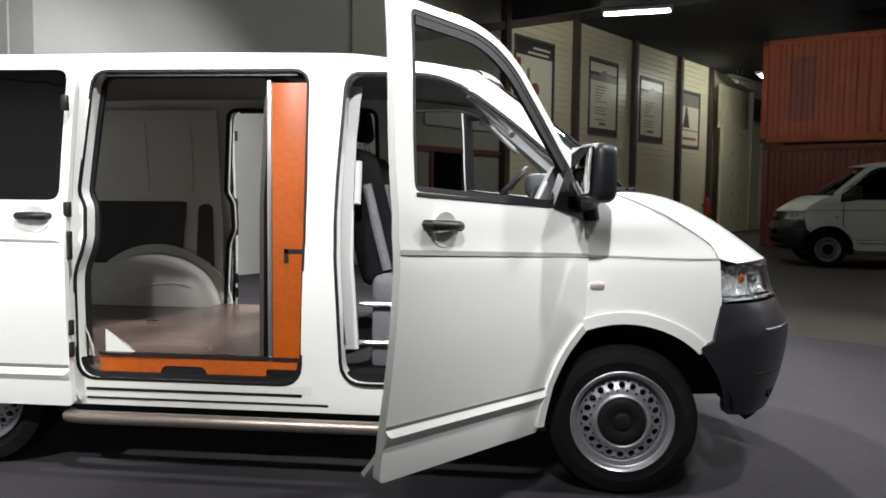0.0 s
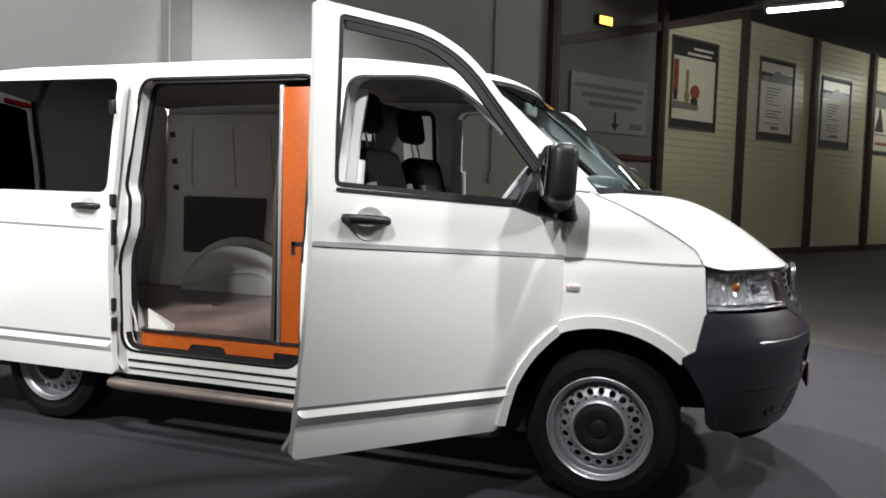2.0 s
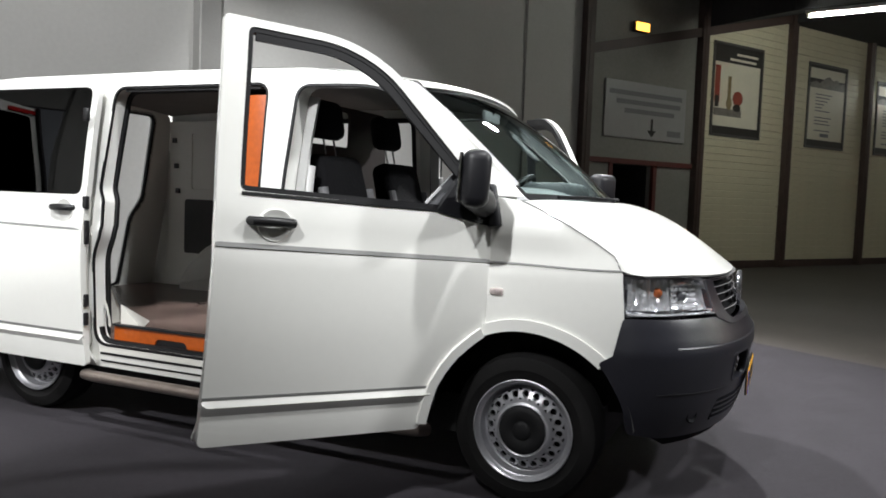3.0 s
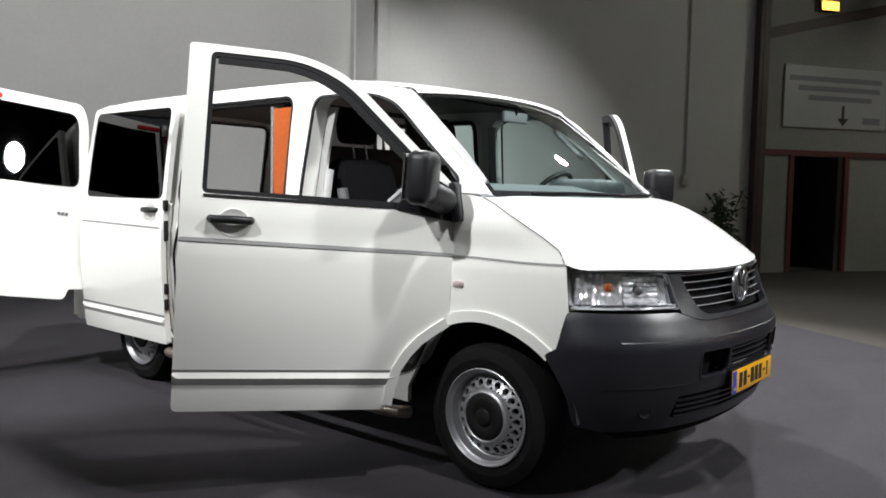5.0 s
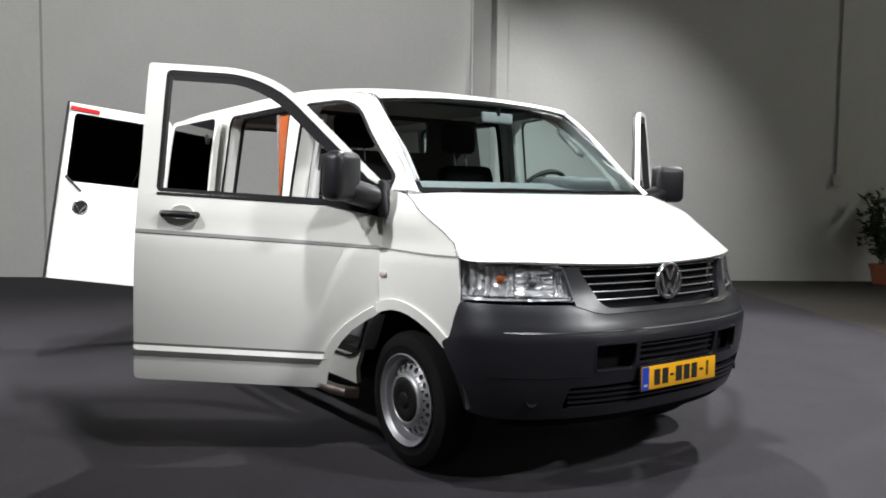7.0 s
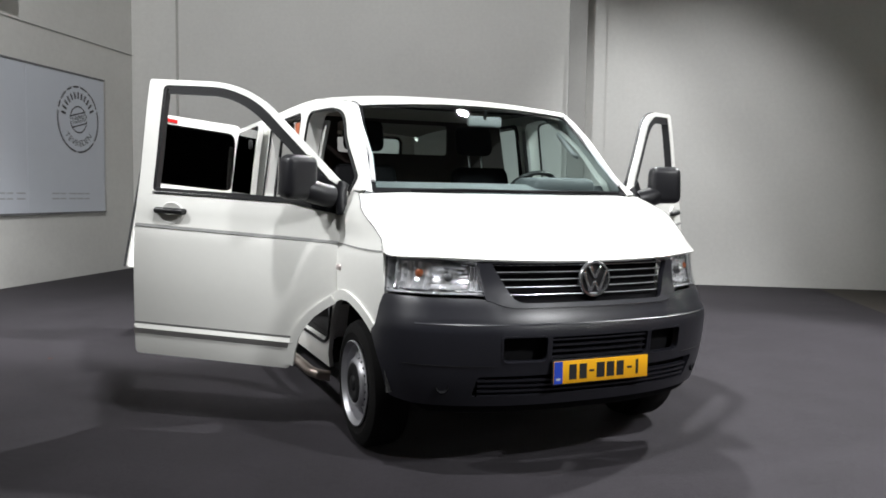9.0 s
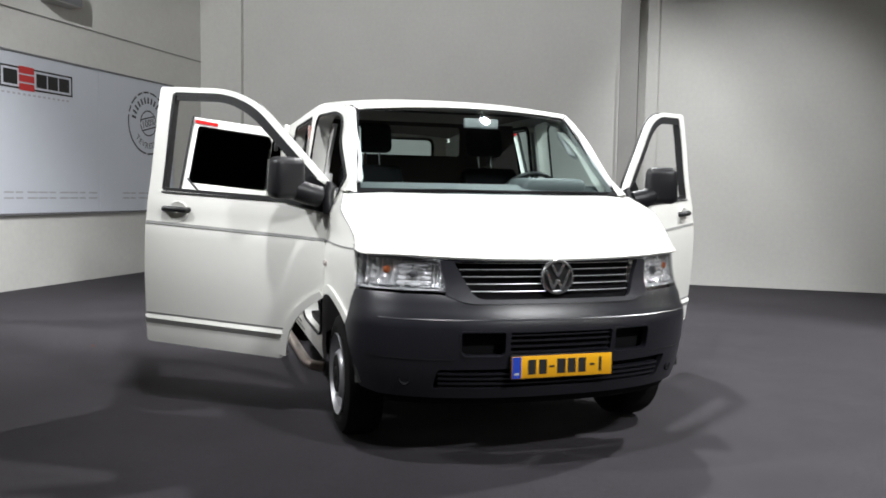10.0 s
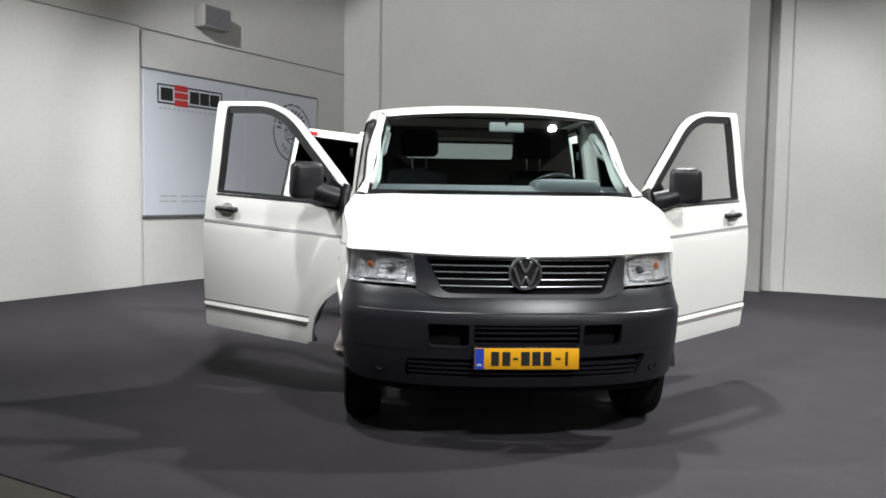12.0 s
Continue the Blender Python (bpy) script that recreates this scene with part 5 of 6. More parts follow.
def van(place, label, opened):
    root = thing("van", place, label, "van", "white vans")
    van_now[0] = root
    # --- shell
    for sgn in (-1, 1):
        holes = [DOOR_HOLE, SLIDE_HOLE]
        part("body_side", skin(BODYSIDE, holes, side(sgn), 0.055, 0.025, sgn > 0), PAINT, root, "white body side")
        part("fender", skin(FENDER, [], side(sgn), 0.05, 0.02, sgn > 0), PAINT, root, "white front fender")
        # flared lip of the arch
        part("arch_lip", ribbon(arc(0, 0.325, 0.470, 116, 45, 22), side(sgn), 0.05, 0.012 * -sgn, closed=False), PAINT, root)
        part("fender_groove", ribbon([(x, 1.055 - 0.008 * step01((x + 0.1) / 0.4)) for x in steps(-0.185, 0.392, 14)], side(sgn), 0.007, 0.002 * -sgn, closed=False), SHADOWGAP, root)
        ind = bmesh.new()
        yi = half_width(-0.126, 0.93)
        box(ind, (-0.156, sgn * yi - 0.012, 0.914), (-0.094, sgn * yi + 0.012, 0.946), 0.011, seg=3)
        part("side_indicator", ind, INDICATOR, root, "clear side indicator with an amber bulb")
        for hole, deep in ((DOOR_HOLE, 0.10), (SLIDE_HOLE, 0.085)):
            jb = bmesh.new()
            lp = dense(hole, 0.08)
            fa, fb = side(sgn, -0.004), side(sgn, -deep)
            n = len(lp)
            ra = [jb.verts.new(fa(*q)) for q in lp]
            rb = [jb.verts.new(fb(*q)) for q in lp]
            for k in range(n):
                q = (ra[k], ra[(k + 1) % n], rb[(k + 1) % n], rb[k])
                jb.faces.new(q)
            bmesh.ops.recalc_face_normals(jb, faces=jb.faces)
            part("door_jamb", jb, PAINT, root, "white painted door jamb")
        part("door_seal", ribbon(DOOR_HOLE, side(sgn, 0.0), 0.013, 0.012 * -sgn), SEAL, root)
        part("roof_track", ribbon([(x, 1.846) for x in steps(-2.36, -1.46, 14)], side(sgn, -0.020), 0.026, 0.005 * -sgn, closed=False), BLACK, root, "black door track under the roof edge")
        part("step_seal", ribbon([q for q in inset(SLIDE_HOLE, 0.012) if q[1] < 0.62], side(sgn, -0.034), 0.026, 0.016 * sgn, closed=False), SEAL, root, "thick black door seal")
        part("inner_seal", ribbon(inset(SLIDE_HOLE, 0.006), side(sgn, -0.088), 0.024, 0.018 * sgn), SEAL, root, "black inner door seal")
        part("pillar_strip", ribbon([(-1.222, 1.80), (-1.240, 1.55), (-1.246, 1.30), (-1.240, 1.00), (-1.215, 0.60)], side(sgn, -0.105), 0.070, 0.02 * sgn, closed=False), PALE_TRIM, root, "pale grey pillar trim")
        part("belt_guide", tube([side(sgn, -0.125)(-1.195, z) for z in (1.26, 1.29, 1.36, 1.43, 1.455)], 0.026, 12, 0.6), PALE_TRIM, root, "pale grey belt guide")
        if opened:
            for z in (0.74, 1.10):
                ya, yb = sorted((sgn * 0.905, sgn * 0.962))
                part("door_hinge", boxes(((-0.235, ya, z), (-0.180, yb, z + 0.055)), bevel=0.008), INNER_PAINT, root, "white painted door hinge")
            part("corner_cover", tube([(x, sgn * y, z) for x, y, z in ((-0.152, 0.950, 1.210), (-0.154, 0.952, 1.225), (-0.161, 0.954, 1.27), (-0.174, 0.950, 1.32), (-0.186, 0.938, 1.36), (-0.190, 0.932, 1.372))], 0.032, 12), MIRROR_CAP, root, "black rubber cover at the door corner")
            part("wire_bellows", tube([(-0.27, sgn * 0.88, 0.93), (-0.235, sgn * 0.92, 0.935), (-0.215, sgn * 0.955, 0.94)], 0.020, 10), RUBBER, root, "black rubber wire bellows")
            part("front_edge_seal", ribbon([(-0.212, z) for z in steps(0.82, 1.32, 10)], side(sgn, -0.004), 0.014, 0.004 * -sgn, closed=False), SEAL, root)
        part("pillar_seam", ribbon([(-0.188, 1.337), (-0.08, 1.3345)], side(sgn, 0.0), 0.004, 0.0015 * -sgn, closed=False), SHADOWGAP, root)
        part("slide_seal", ribbon(SLIDE_HOLE, side(sgn, -0.010), 0.012, 0.012 * -sgn), SEAL, root, "black rubber door seal")
        # wheel house liners
        for cx, r in ((0.0, 0.465), (-3.0, 0.425)):
            pts = [(x, z) for x, z in arc(cx, 0.325, r + 0.01, 178, 8 if cx == 0 else -2, 24)]
            bm = bmesh.new()
            rows = [[bm.verts.new((x, sgn * yy, z)) for yy in ((0.915, 0.60) if cx == 0 else (0.925, 0.70))] for x, z in pts]
            for a, b in zip(rows, rows[1:]):
                bm.faces.new((a[0], b[0], b[1], a[1]))
            bm.faces.new([r_[1] for r_ in rows])
            part("wheel_house", bm, UNDER, root)
        for cx in (0.0, -3.0):
            wheel(pose(cx, sgn * (0.925 if cx == 0 else 0.905), 0.332), sgn)
        front_door(sgn, opened * (56.6 if sgn < 0 else 53.5), 0.06)
        sliding_door(sgn, opened * 1.10, 0.085)
        rear_door(sgn, 173 if opened else 0)
    for s in (-1, 1):
        foot = [(-0.085, 1.334), (-0.24, 1.478), (-0.44, 1.660), (-0.62, 1.822), (-0.72, 1.872)]
        pil = bmesh.new()
        rows = []
        for i in range(17):
            f = i / 16 * 3.999
            a, b = foot[int(f)], foot[int(f) + 1]
            P = side(s)(a[0] + (b[0] - a[0]) * (f - int(f)), a[1] + (b[1] - a[1]) * (f - int(f)))
            Q = screen(s, i / 16)
            mid = (P + Q) / 2 + Vector((0.012, s * 0.010, 0.008))
            rows.append([pil.verts.new(q) for q in (P, P.lerp(mid, 0.6) + Vector((0.003, s * 0.004, 0.002)), mid, Q.lerp(mid, 0.5), Q)])
        for a, b in zip(rows, rows[1:]):
            for k in range(4):
                pil.faces.new((a[k], a[k + 1], b[k + 1], b[k]) if s > 0 else (b[k], b[k + 1], a[k + 1], a[k]))
        part("a_pillar", pil, PAINT, root, "white windscreen pillar")
    REAR_HOLE = [(-0.56, 0.53, 0.05), (0.56, 0.53, 0.05), (0.58, 1.07, 0.05), (0.68, 1.22, 0.05), (0.67, 1.885, 0.08), (-0.67, 1.885, 0.08), (-0.68, 1.22, 0.05), (-0.58, 1.07, 0.05)]
    rear = lambda y, z: Vector((-3.895 + 0.27 * (z - 0.5) / 1.38 * (1 if z > 0.5 else 0) + 0.012, y, z))
    part("rear_frame", skin(rounded([(-0.93, 0.36), (0.93, 0.36), (0.925, 1.25), (0.83, 1.88, 0.04), (0.70, 1.945), (-0.70, 1.945), (-0.83, 1.88, 0.04), (-0.925, 1.25)]), [rounded(REAR_HOLE)], rear, 0.1, 0.05), PAINT, root, "white rear door frame")
    part("rear_seal", ribbon(rounded(REAR_HOLE), rear, 0.03, -0.02), SEAL, root, "black rear door seal")
    part("roof", sheet(lambda u, w: roof(-3.62 + u * (3.022 - 0.076 * w * w), w), steps(0, 1, 40), steps(-1, 1, 28)), PAINT, root, "white ribbed steel roof")
    part("headliner", sheet(lambda x, w: roof(x, w) - Vector((0, 0, 0.030)), steps(-3.6, -0.75, 16), steps(-0.97, 0.97, 10), True), HEADLINER, root)
    # --- nose
    top_edge = [(-0.060, 1.322), (0.03, 1.288), (0.156, 1.231), (0.28, 1.158), (0.355, 1.106), (0.385, 1.050)]
    for s in (-1, 1):
        bm = bmesh.new()
        rows = []
        for k in steps(0.0, 0.985, 18):
            Q = hood(max(k, 0.012), s * 0.8745)
            x = -0.060 + 0.445 * k / 0.985
            P = side(s)(x, line_z(top_edge, x))
            away = (Q - hood(max(k, 0.012), s * 0.84)).normalized()
            C = Q + away * (P - Q).length * 0.5
            rows.append([bm.verts.new(P * (f * f) + C * (2 * f * (1 - f)) + Q * ((1 - f) ** 2)) for f in (1.0, 0.8, 0.6, 0.4, 0.2, 0.0)])
        for a, b in zip(rows, rows[1:]):
            for k in range(5):
                bm.faces.new((a[k], b[k], b[k + 1], a[k + 1]) if s < 0 else (a[k + 1], b[k + 1], b[k], a[k]))
        part("bonnet_edge", bm, PAINT, root)
        part("bonnet_gap", ribbon([(x, line_z(top_edge, x)) for x in steps(-0.058, 0.384, 30)], side(s, 0.0), 0.006, 0.0015 * -s, closed=False), SHADOWGAP, root)
    part("bonnet", skin(rounded([(0.012, -0.875), (0.985, -0.875), (0.985, 0.875), (0.012, 0.875)]), [], hood, 0.05, 0.012), PAINT, root, "white bonnet")
    part("windscreen", sheet(screen, steps(-0.985, 0.985, 30), steps(0.0, 0.965, 18)), SCREEN, root, "greenish windscreen").visible_shadow = False
    part("screen_seal", ribbon(rounded([(-0.985, 0.0, 0.02), (0.985, 0.0, 0.02), (0.985, 0.962, 0.06), (-0.985, 0.962, 0.06)]), screen, 0.024, 0.005), COWL, root)
    def header(a, f):
        low = screen(a, 0.958) + Vector((0.004, 0, 0.006))
        high = roof(-0.598 - 0.076 * a * a, a)
        return low.lerp(high, f) + Vector((0.006, 0, 0.009)) * math.sin(math.pi * f) + Vector((0.002, 0, 0.0015))
    part("roof_header", sheet(header, steps(-0.985, 0.985, 30), steps(0, 1, 5)), PAINT, root)
    cowl = bmesh.new()
    for w0, w1 in zip(steps(-0.83, 0.83, 24), steps(-0.83, 0.83, 24)[1:]):
        f = lambda y, d, h: Vector((0.135 - 0.20 * (y / 0.83) ** 2 + d, y, 1.312 + h))
        a = [cowl.verts.new(q) for q in (f(w0, -0.05, 0.012), f(w0, 0.02, 0.008), f(w1, 0.02, 0.008), f(w1, -0.05, 0.012))]
        cowl.faces.new(a)
    bmesh.ops.remove_doubles(cowl, verts=cowl.verts, dist=1e-4)
    part("cowl", cowl, COWL, root, "black cowl under the windscreen")
    part("cowl_band", sheet(lambda a, b: screen(a, b) + Vector((0.004, 0, 0.003)), steps(-0.975, 0.975, 24), (0.004, 0.02, 0.038)), COWL, root, "black band along the windscreen foot")
    for y0, y1 in ((-0.62, 0.02), (0.02, 0.70)):
        p = lambda a, b: screen(a, b) + Vector((0.020, 0, 0.012))
        part("wiper", tube([p(y0 / 0.8, 0.004), p((y0 * 0.6 + y1 * 0.4) / 0.8, 0.014), p(y1 / 0.8, 0.008)], 0.008, 8), COWL, root, "black windscreen wiper")
    # bumper with its openings
    wing = NOSE_LENGTH / 2 + 0.02
    lower = rounded([(0.30 - wing, 0.355, 0.03), (wing - 0.30, 0.355, 0.03), (wing - 0.135, 0.375, 0.03), (wing - 0.115, 0.50, 0.06), (wing - 0.045, 0.615, 0.05), (wing - 0.005, 0.665, 0.02), (NOSE_LENGTH / 2 - 0.045, 0.70), (NOSE_LENGTH / 2 - 0.078, 0.855, 0.02), (0.575, 0.850, 0.03), (0.455, 0.812, 0.10), (-0.455, 0.812, 0.10), (-0.575, 0.850, 0.03), (0.078 - NOSE_LENGTH / 2, 0.855, 0.02), (0.045 - NOSE_LENGTH / 2, 0.70), (0.005 - wing, 0.665, 0.02), (0.045 - wing, 0.615, 0.05), (0.115 - wing, 0.50, 0.06), (0.135 - wing, 0.375, 0.03)])
    slots = [rounded([(a, 0.568, 0.03), (b, 0.568, 0.03), (b, 0.682, 0.012), (a, 0.682, 0.012)]) for a, b in ((-0.485, -0.275), (-0.250, 0.285), (0.305, 0.515))]
    low = [rounded([(-0.63, 0.402, 0.02), (0.65, 0.402, 0.02), (0.69, 0.520, 0.02), (-0.60, 0.500, 0.02)])]
    part("bumper", skin(lower, slots + low, bumper, 0.045, 0.03), PLASTIC, root, "dark grey plastic front bumper")
    for slot in (slots[0], slots[2]):
        part("slot_lip", ribbon(inset(slot, -0.004), bumper, 0.008, 0.003), PLASTIC, root)
    part("bumper_lining", skin([(-0.80, 0.375), (0.80, 0.375), (0.80, 0.75), (-0.80, 0.75)], [], bumper_in(0.060), 0.12), COWL, root)
    part("bumper_crease", ribbon([(w, 0.749) for w in steps(-wing + 0.1, wing - 0.1, 60)], bumper, 0.005, 0.002, closed=False), BLACK, root)
    part("bumper_ledge", ribbon([(w, 0.738) for w in steps(-wing + 0.34, wing - 0.34, 60)], bumper_in(0.002), 0.006, 0.0035, closed=False), PLASTIC, root)
    for zz in (0.585, 0.613, 0.641, 0.667):
        part("intake_bar", ribbon([(w, zz) for w in steps(-0.248, 0.283, 12)], bumper_in(0.026), 0.008, 0.014, closed=False), PLASTIC, root)
    for zz in (0.412, 0.436, 0.460, 0.484):
        part("intake_bar", ribbon([(w, zz) for w in steps(-0.60, 0.64, 36)], bumper_in(0.024), 0.009, 0.022, closed=False), PLASTIC, root)
    part("bumper_step", ribbon([(w, 0.548) for w in steps(-wing + 0.26, -0.52, 20)], bumper, 0.004, 0.0015, closed=False), BLACK, root)
    part("bumper_step", ribbon([(w, 0.548) for w in steps(0.55, wing - 0.26, 20)], bumper, 0.004, 0.0015, closed=False), BLACK, root)
    for s in (-1, 1):
        c, n = nose_at(s * w_of_y(0.74))
        fog = turned([(0.030, 0.016), (0.031, 0.002), (0.027, -0.001), (0.023, 0.004), (0.012, 0.008), (0.0, 0.009)], 28, "x")
        bmesh.ops.scale(fog, vec=(-1, 1, 1), verts=fog.verts)
        bmesh.ops.reverse_faces(fog, faces=fog.faces)
        part("fog_light", fog, COWL, root, "small dark round fog light").matrix_basis = Matrix.Translation((c.x + n.x * (tuck(n, 0.445) + 0.002), c.y + n.y * (tuck(n, 0.445) + 0.002), 0.445)) @ Matrix.Rotation(math.atan2(n.y, n.x), 4, "Z")
    part("lip_spoiler", skin([(0.36 - wing, 0.315), (wing - 0.36, 0.315), (wing - 0.24, 0.365), (0.24 - wing, 0.365)], [], bumper_in(0.018), 0.08, 0.01), COWL, root)
    # grille: a frame, slats, and the round badge
    frame_poly = rounded([(-0.562, 0.846), (-0.455, 0.812, 0.10), (0.455, 0.812, 0.10), (0.562, 0.846), (0.602, 1.010), (-0.602, 1.010)])
    opening = rounded([(-0.415, 0.832, 0.05), (0.435, 0.832, 0.05), (0.545, 1.007, 0.015), (-0.530, 1.007, 0.015)])
    part("grille_frame", skin(frame_poly, [opening], bumper_in(-0.004), 0.05, 0.03), PLASTIC, root, "dark grey grille surround")
    part("grille_back", skin(rounded([(-0.46, 0.82), (0.46, 0.82), (0.54, 1.01), (-0.54, 1.01)]), [], bumper_in(0.05), 0.1), COWL, root)
    for zz in (0.862, 0.896, 0.930, 0.964, 0.994):
        e = 0.425 + (zz - 0.838) * 0.60
        part("grille_slat", ribbon([(w, zz) for w in steps(-e, e, 20)], bumper_in(0.030), 0.006, 0.008, closed=False), GRILLE, root)
        part("slat_edge", ribbon([(w, zz + 0.004) for w in steps(-e, e, 20)], bumper_in(0.012), 0.0030, 0.003, closed=False), SLAT_EDGE, root)
    bx, by, bz = bumper(0, 0.935).x + 0.016, 0.012, 0.933
    ring = turned([(0.080, -0.004), (0.087, 0.004), (0.087, 0.012), (0.082, 0.020), (0.074, 0.019), (0.070, 0.006)], 44, "x")
    bmesh.ops.translate(ring, vec=(bx - 0.008, by, bz), verts=ring.verts)
    badge = part("badge", ring, BADGE, root, "round chrome badge")
    plate_disc = turned([(0.072, 0.002), (0.068, 0.006), (0.0, 0.009)], 32, "x")
    bmesh.ops.translate(plate_disc, vec=(bx - 0.008, by, bz), verts=plate_disc.verts)
    part("badge_disc", plate_disc, BLACK, badge, "black disc of the badge")
    for a, b in (((-0.062, 0.034), (-0.024, -0.058)), ((0.062, 0.034), (0.024, -0.058)), ((-0.024, -0.058), (0.0, -0.012)), ((0.024, -0.058), (0.0, -0.012)), ((-0.032, 0.062), (0.0, 0.006)), ((0.032, 0.062), (0.0, 0.006))):
        bar = bmesh.new()
        d = Vector((b[0] - a[0], b[1] - a[1]))
        box(bar, (-0.004, -0.0075, -d.length / 2), (0.005, 0.0075, d.length / 2), 0.003)
        bmesh.ops.transform(bar, matrix=Matrix.Translation((bx + 0.006, by + (a[0] + b[0]) / 2, bz + (a[1] + b[1]) / 2)) @ Matrix.Rotation(-math.atan2(d.x, d.y), 4, "X"), verts=bar.verts)
        part("badge_bar", bar, BADGE, badge)
    # headlamps
    for s in (-1, 1):
        rng = [(s * w, z) for w, z in rounded([(0.566, 0.862, 0.015), (NOSE_LENGTH / 2 - 0.080, 0.862, 0.02), (NOSE_LENGTH / 2 - 0.062, 1.030, 0.015), (0.608, 1.008, 0.03)], seg=4)]
        if s < 0:
            rng = rng[::-1]
        lampb = part("headlamp", skin(rng, [], bumper_in(0.050), 0.06), REFLECT, root, "clear halogen headlamp")
        part("lens", skin(rng, [], bumper_in(-0.006), 0.06, 0.006), LENS, lampb).visible_shadow = False
        part("lamp_bowl", ribbon(rng, bumper_in(0.050), 0.004, 0.044), REFLECT, lampb)
        part("lamp_sill", ribbon([(s * w, 0.868) for w in (steps(0.58, NOSE_LENGTH / 2 - 0.09, 14) if s > 0 else steps(NOSE_LENGTH / 2 - 0.09, 0.58, 14))], bumper_in(0.012), 0.008, 0.010, closed=False), MIRRORED, lampb)
        part("lamp_rim", ribbon(rng, bumper_in(0.006), 0.007, 0.010), LAMP_EDGE, lampb)
        def fluted(w0, w1, z0, z1, n, upright, bowl):
            def fn(w, z):
                f, g = (w - w0) / (w1 - w0), (z - z0) / (z1 - z0)
                wave = abs(math.sin(math.pi * n * (f if upright else g)))
                deep = 0.034 + bowl * math.sin(math.pi * f) * math.sin(math.pi * g) - 0.006 * wave
                return bumper_in(deep)(s * w, z)
            k = n * 6
            return sheet(fn, steps(w0, w1, k if upright else 14), steps(z0, z1, 8 if upright else k), s < 0)
        part("reflector", fluted(0.655, 0.862, 0.884, 0.998, 5, False, 0.022), MIRRORED, lampb, "chromed main reflector")
        part("reflector", fluted(0.868, NOSE_LENGTH / 2 - 0.092, 0.884, 1.010, 6, True, 0.010), MIRRORED, lampb, "chromed indicator reflector")
        part("reflector", fluted(0.596, 0.650, 0.876, 0.988, 3, True, 0.004), MIRRORED, lampb)
        for w, z, r, mt in ((0.765, 0.940, 0.021, LAMP_EDGE), (0.948, 0.956, 0.021, AMBER)):
            c, n = nose_at(s * w)
            q = c + n * (tuck(n, z) - 0.034)
            bulb = turned([(r, -0.03), (r, -0.004), (r * 0.86, 0.006), (r * 0.5, 0.012), (0.0, 0.014)], 20, "x")
            o = part("bulb", bulb, mt, lampb, "amber indicator bulb" if mt == AMBER else "")
            o.matrix_basis = Matrix.Translation((q.x, q.y, z)) @ Matrix.Rotation(math.atan2(n.y, n.x), 4, "Z")
    # number plate, with plain bars for its characters
    if opened:
        pl = bmesh.new()
        px, py = bumper(0, 0.52).x + 0.016, 0.016
        box(pl, (px - 0.012, py - 0.268, 0.456), (px - 0.003, py + 0.268, 0.574), 0.004)
        plate = part("number_plate", pl, BLACK, root, "yellow number plate in a black holder")
        yl = bmesh.new()
        box(yl, (px - 0.004, py - 0.262, 0.462), (px, py + 0.262, 0.568), 0.003)
        part("plate_face", yl, YELLOW, plate, "yellow plate face")
        part("blue_band", boxes(((px, py - 0.260, 0.464), (px + 0.002, py - 0.216, 0.566))), BLUE, plate)
        part("band_mark", boxes(((px + 0.002, py - 0.250, 0.480), (px + 0.003, py - 0.228, 0.490))), SHELL_WHITE, plate)
        for a, b in ((-0.180, -0.140), (-0.124, -0.084), (-0.030, 0.014), (0.026, 0.068), (0.082, 0.122), (0.192, 0.206)):
            part("character_bar", boxes(((px, py + a, 0.480), (px + 0.0015, py + b, 0.550))), INK, plate)
        for a in (-0.070, 0.143):
            part("character_bar", boxes(((px, py + a, 0.510), (px + 0.0015, py + a + 0.026, 0.520))), INK, plate)
    # --- floor, sills and underside
    part("underbody", boxes(((-3.82, -0.80, 0.24), (0.30, 0.80, 0.42))), UNDER, root)
    part("engine_block", boxes(((-0.45, -0.59, 0.42), (0.45, 0.59, 0.98))), UNDER, root)
    part("cab_floor", boxes(((-1.598, -0.90, 0.42), (-0.42, 0.90, 0.50))), RUBBER, root)
    for s in (-1, 1):
        ya, yb = sorted((s * 0.80, s * 0.945))
        part("sill_step", boxes(((-2.44, ya, 0.405), (-1.38, yb, 0.44))), INNER_PAINT, root)
        for zz, rear, fore, wide in ((0.398, -2.44, -1.42, 0.012), (0.356, -2.44, -1.30, 0.009)):
            part("door_track", ribbon([(x, zz) for x in steps(rear, fore, 14)], side(s, 0.001), wide, 0.003 * -s, closed=False), BLACK, root, "narrow black door track")
        bar = [(-2.52, s * 0.93, 0.27), (-2.50, s * 0.99, 0.28), (-2.42, s * 1.02, 0.285), (-0.55, s * 1.02, 0.285), (-0.47, s * 0.99, 0.28), (-0.45, s * 0.93, 0.27)]
        part("side_bar", tube(bar, 0.030, 14), PIPE, root, "worn metal side bar")
    # --- cargo room
    part("cargo_floor", boxes(((-3.84, -0.86, 0.44), (-1.600, 0.86, 0.535))), PLY, root, "worn brown plywood floor")
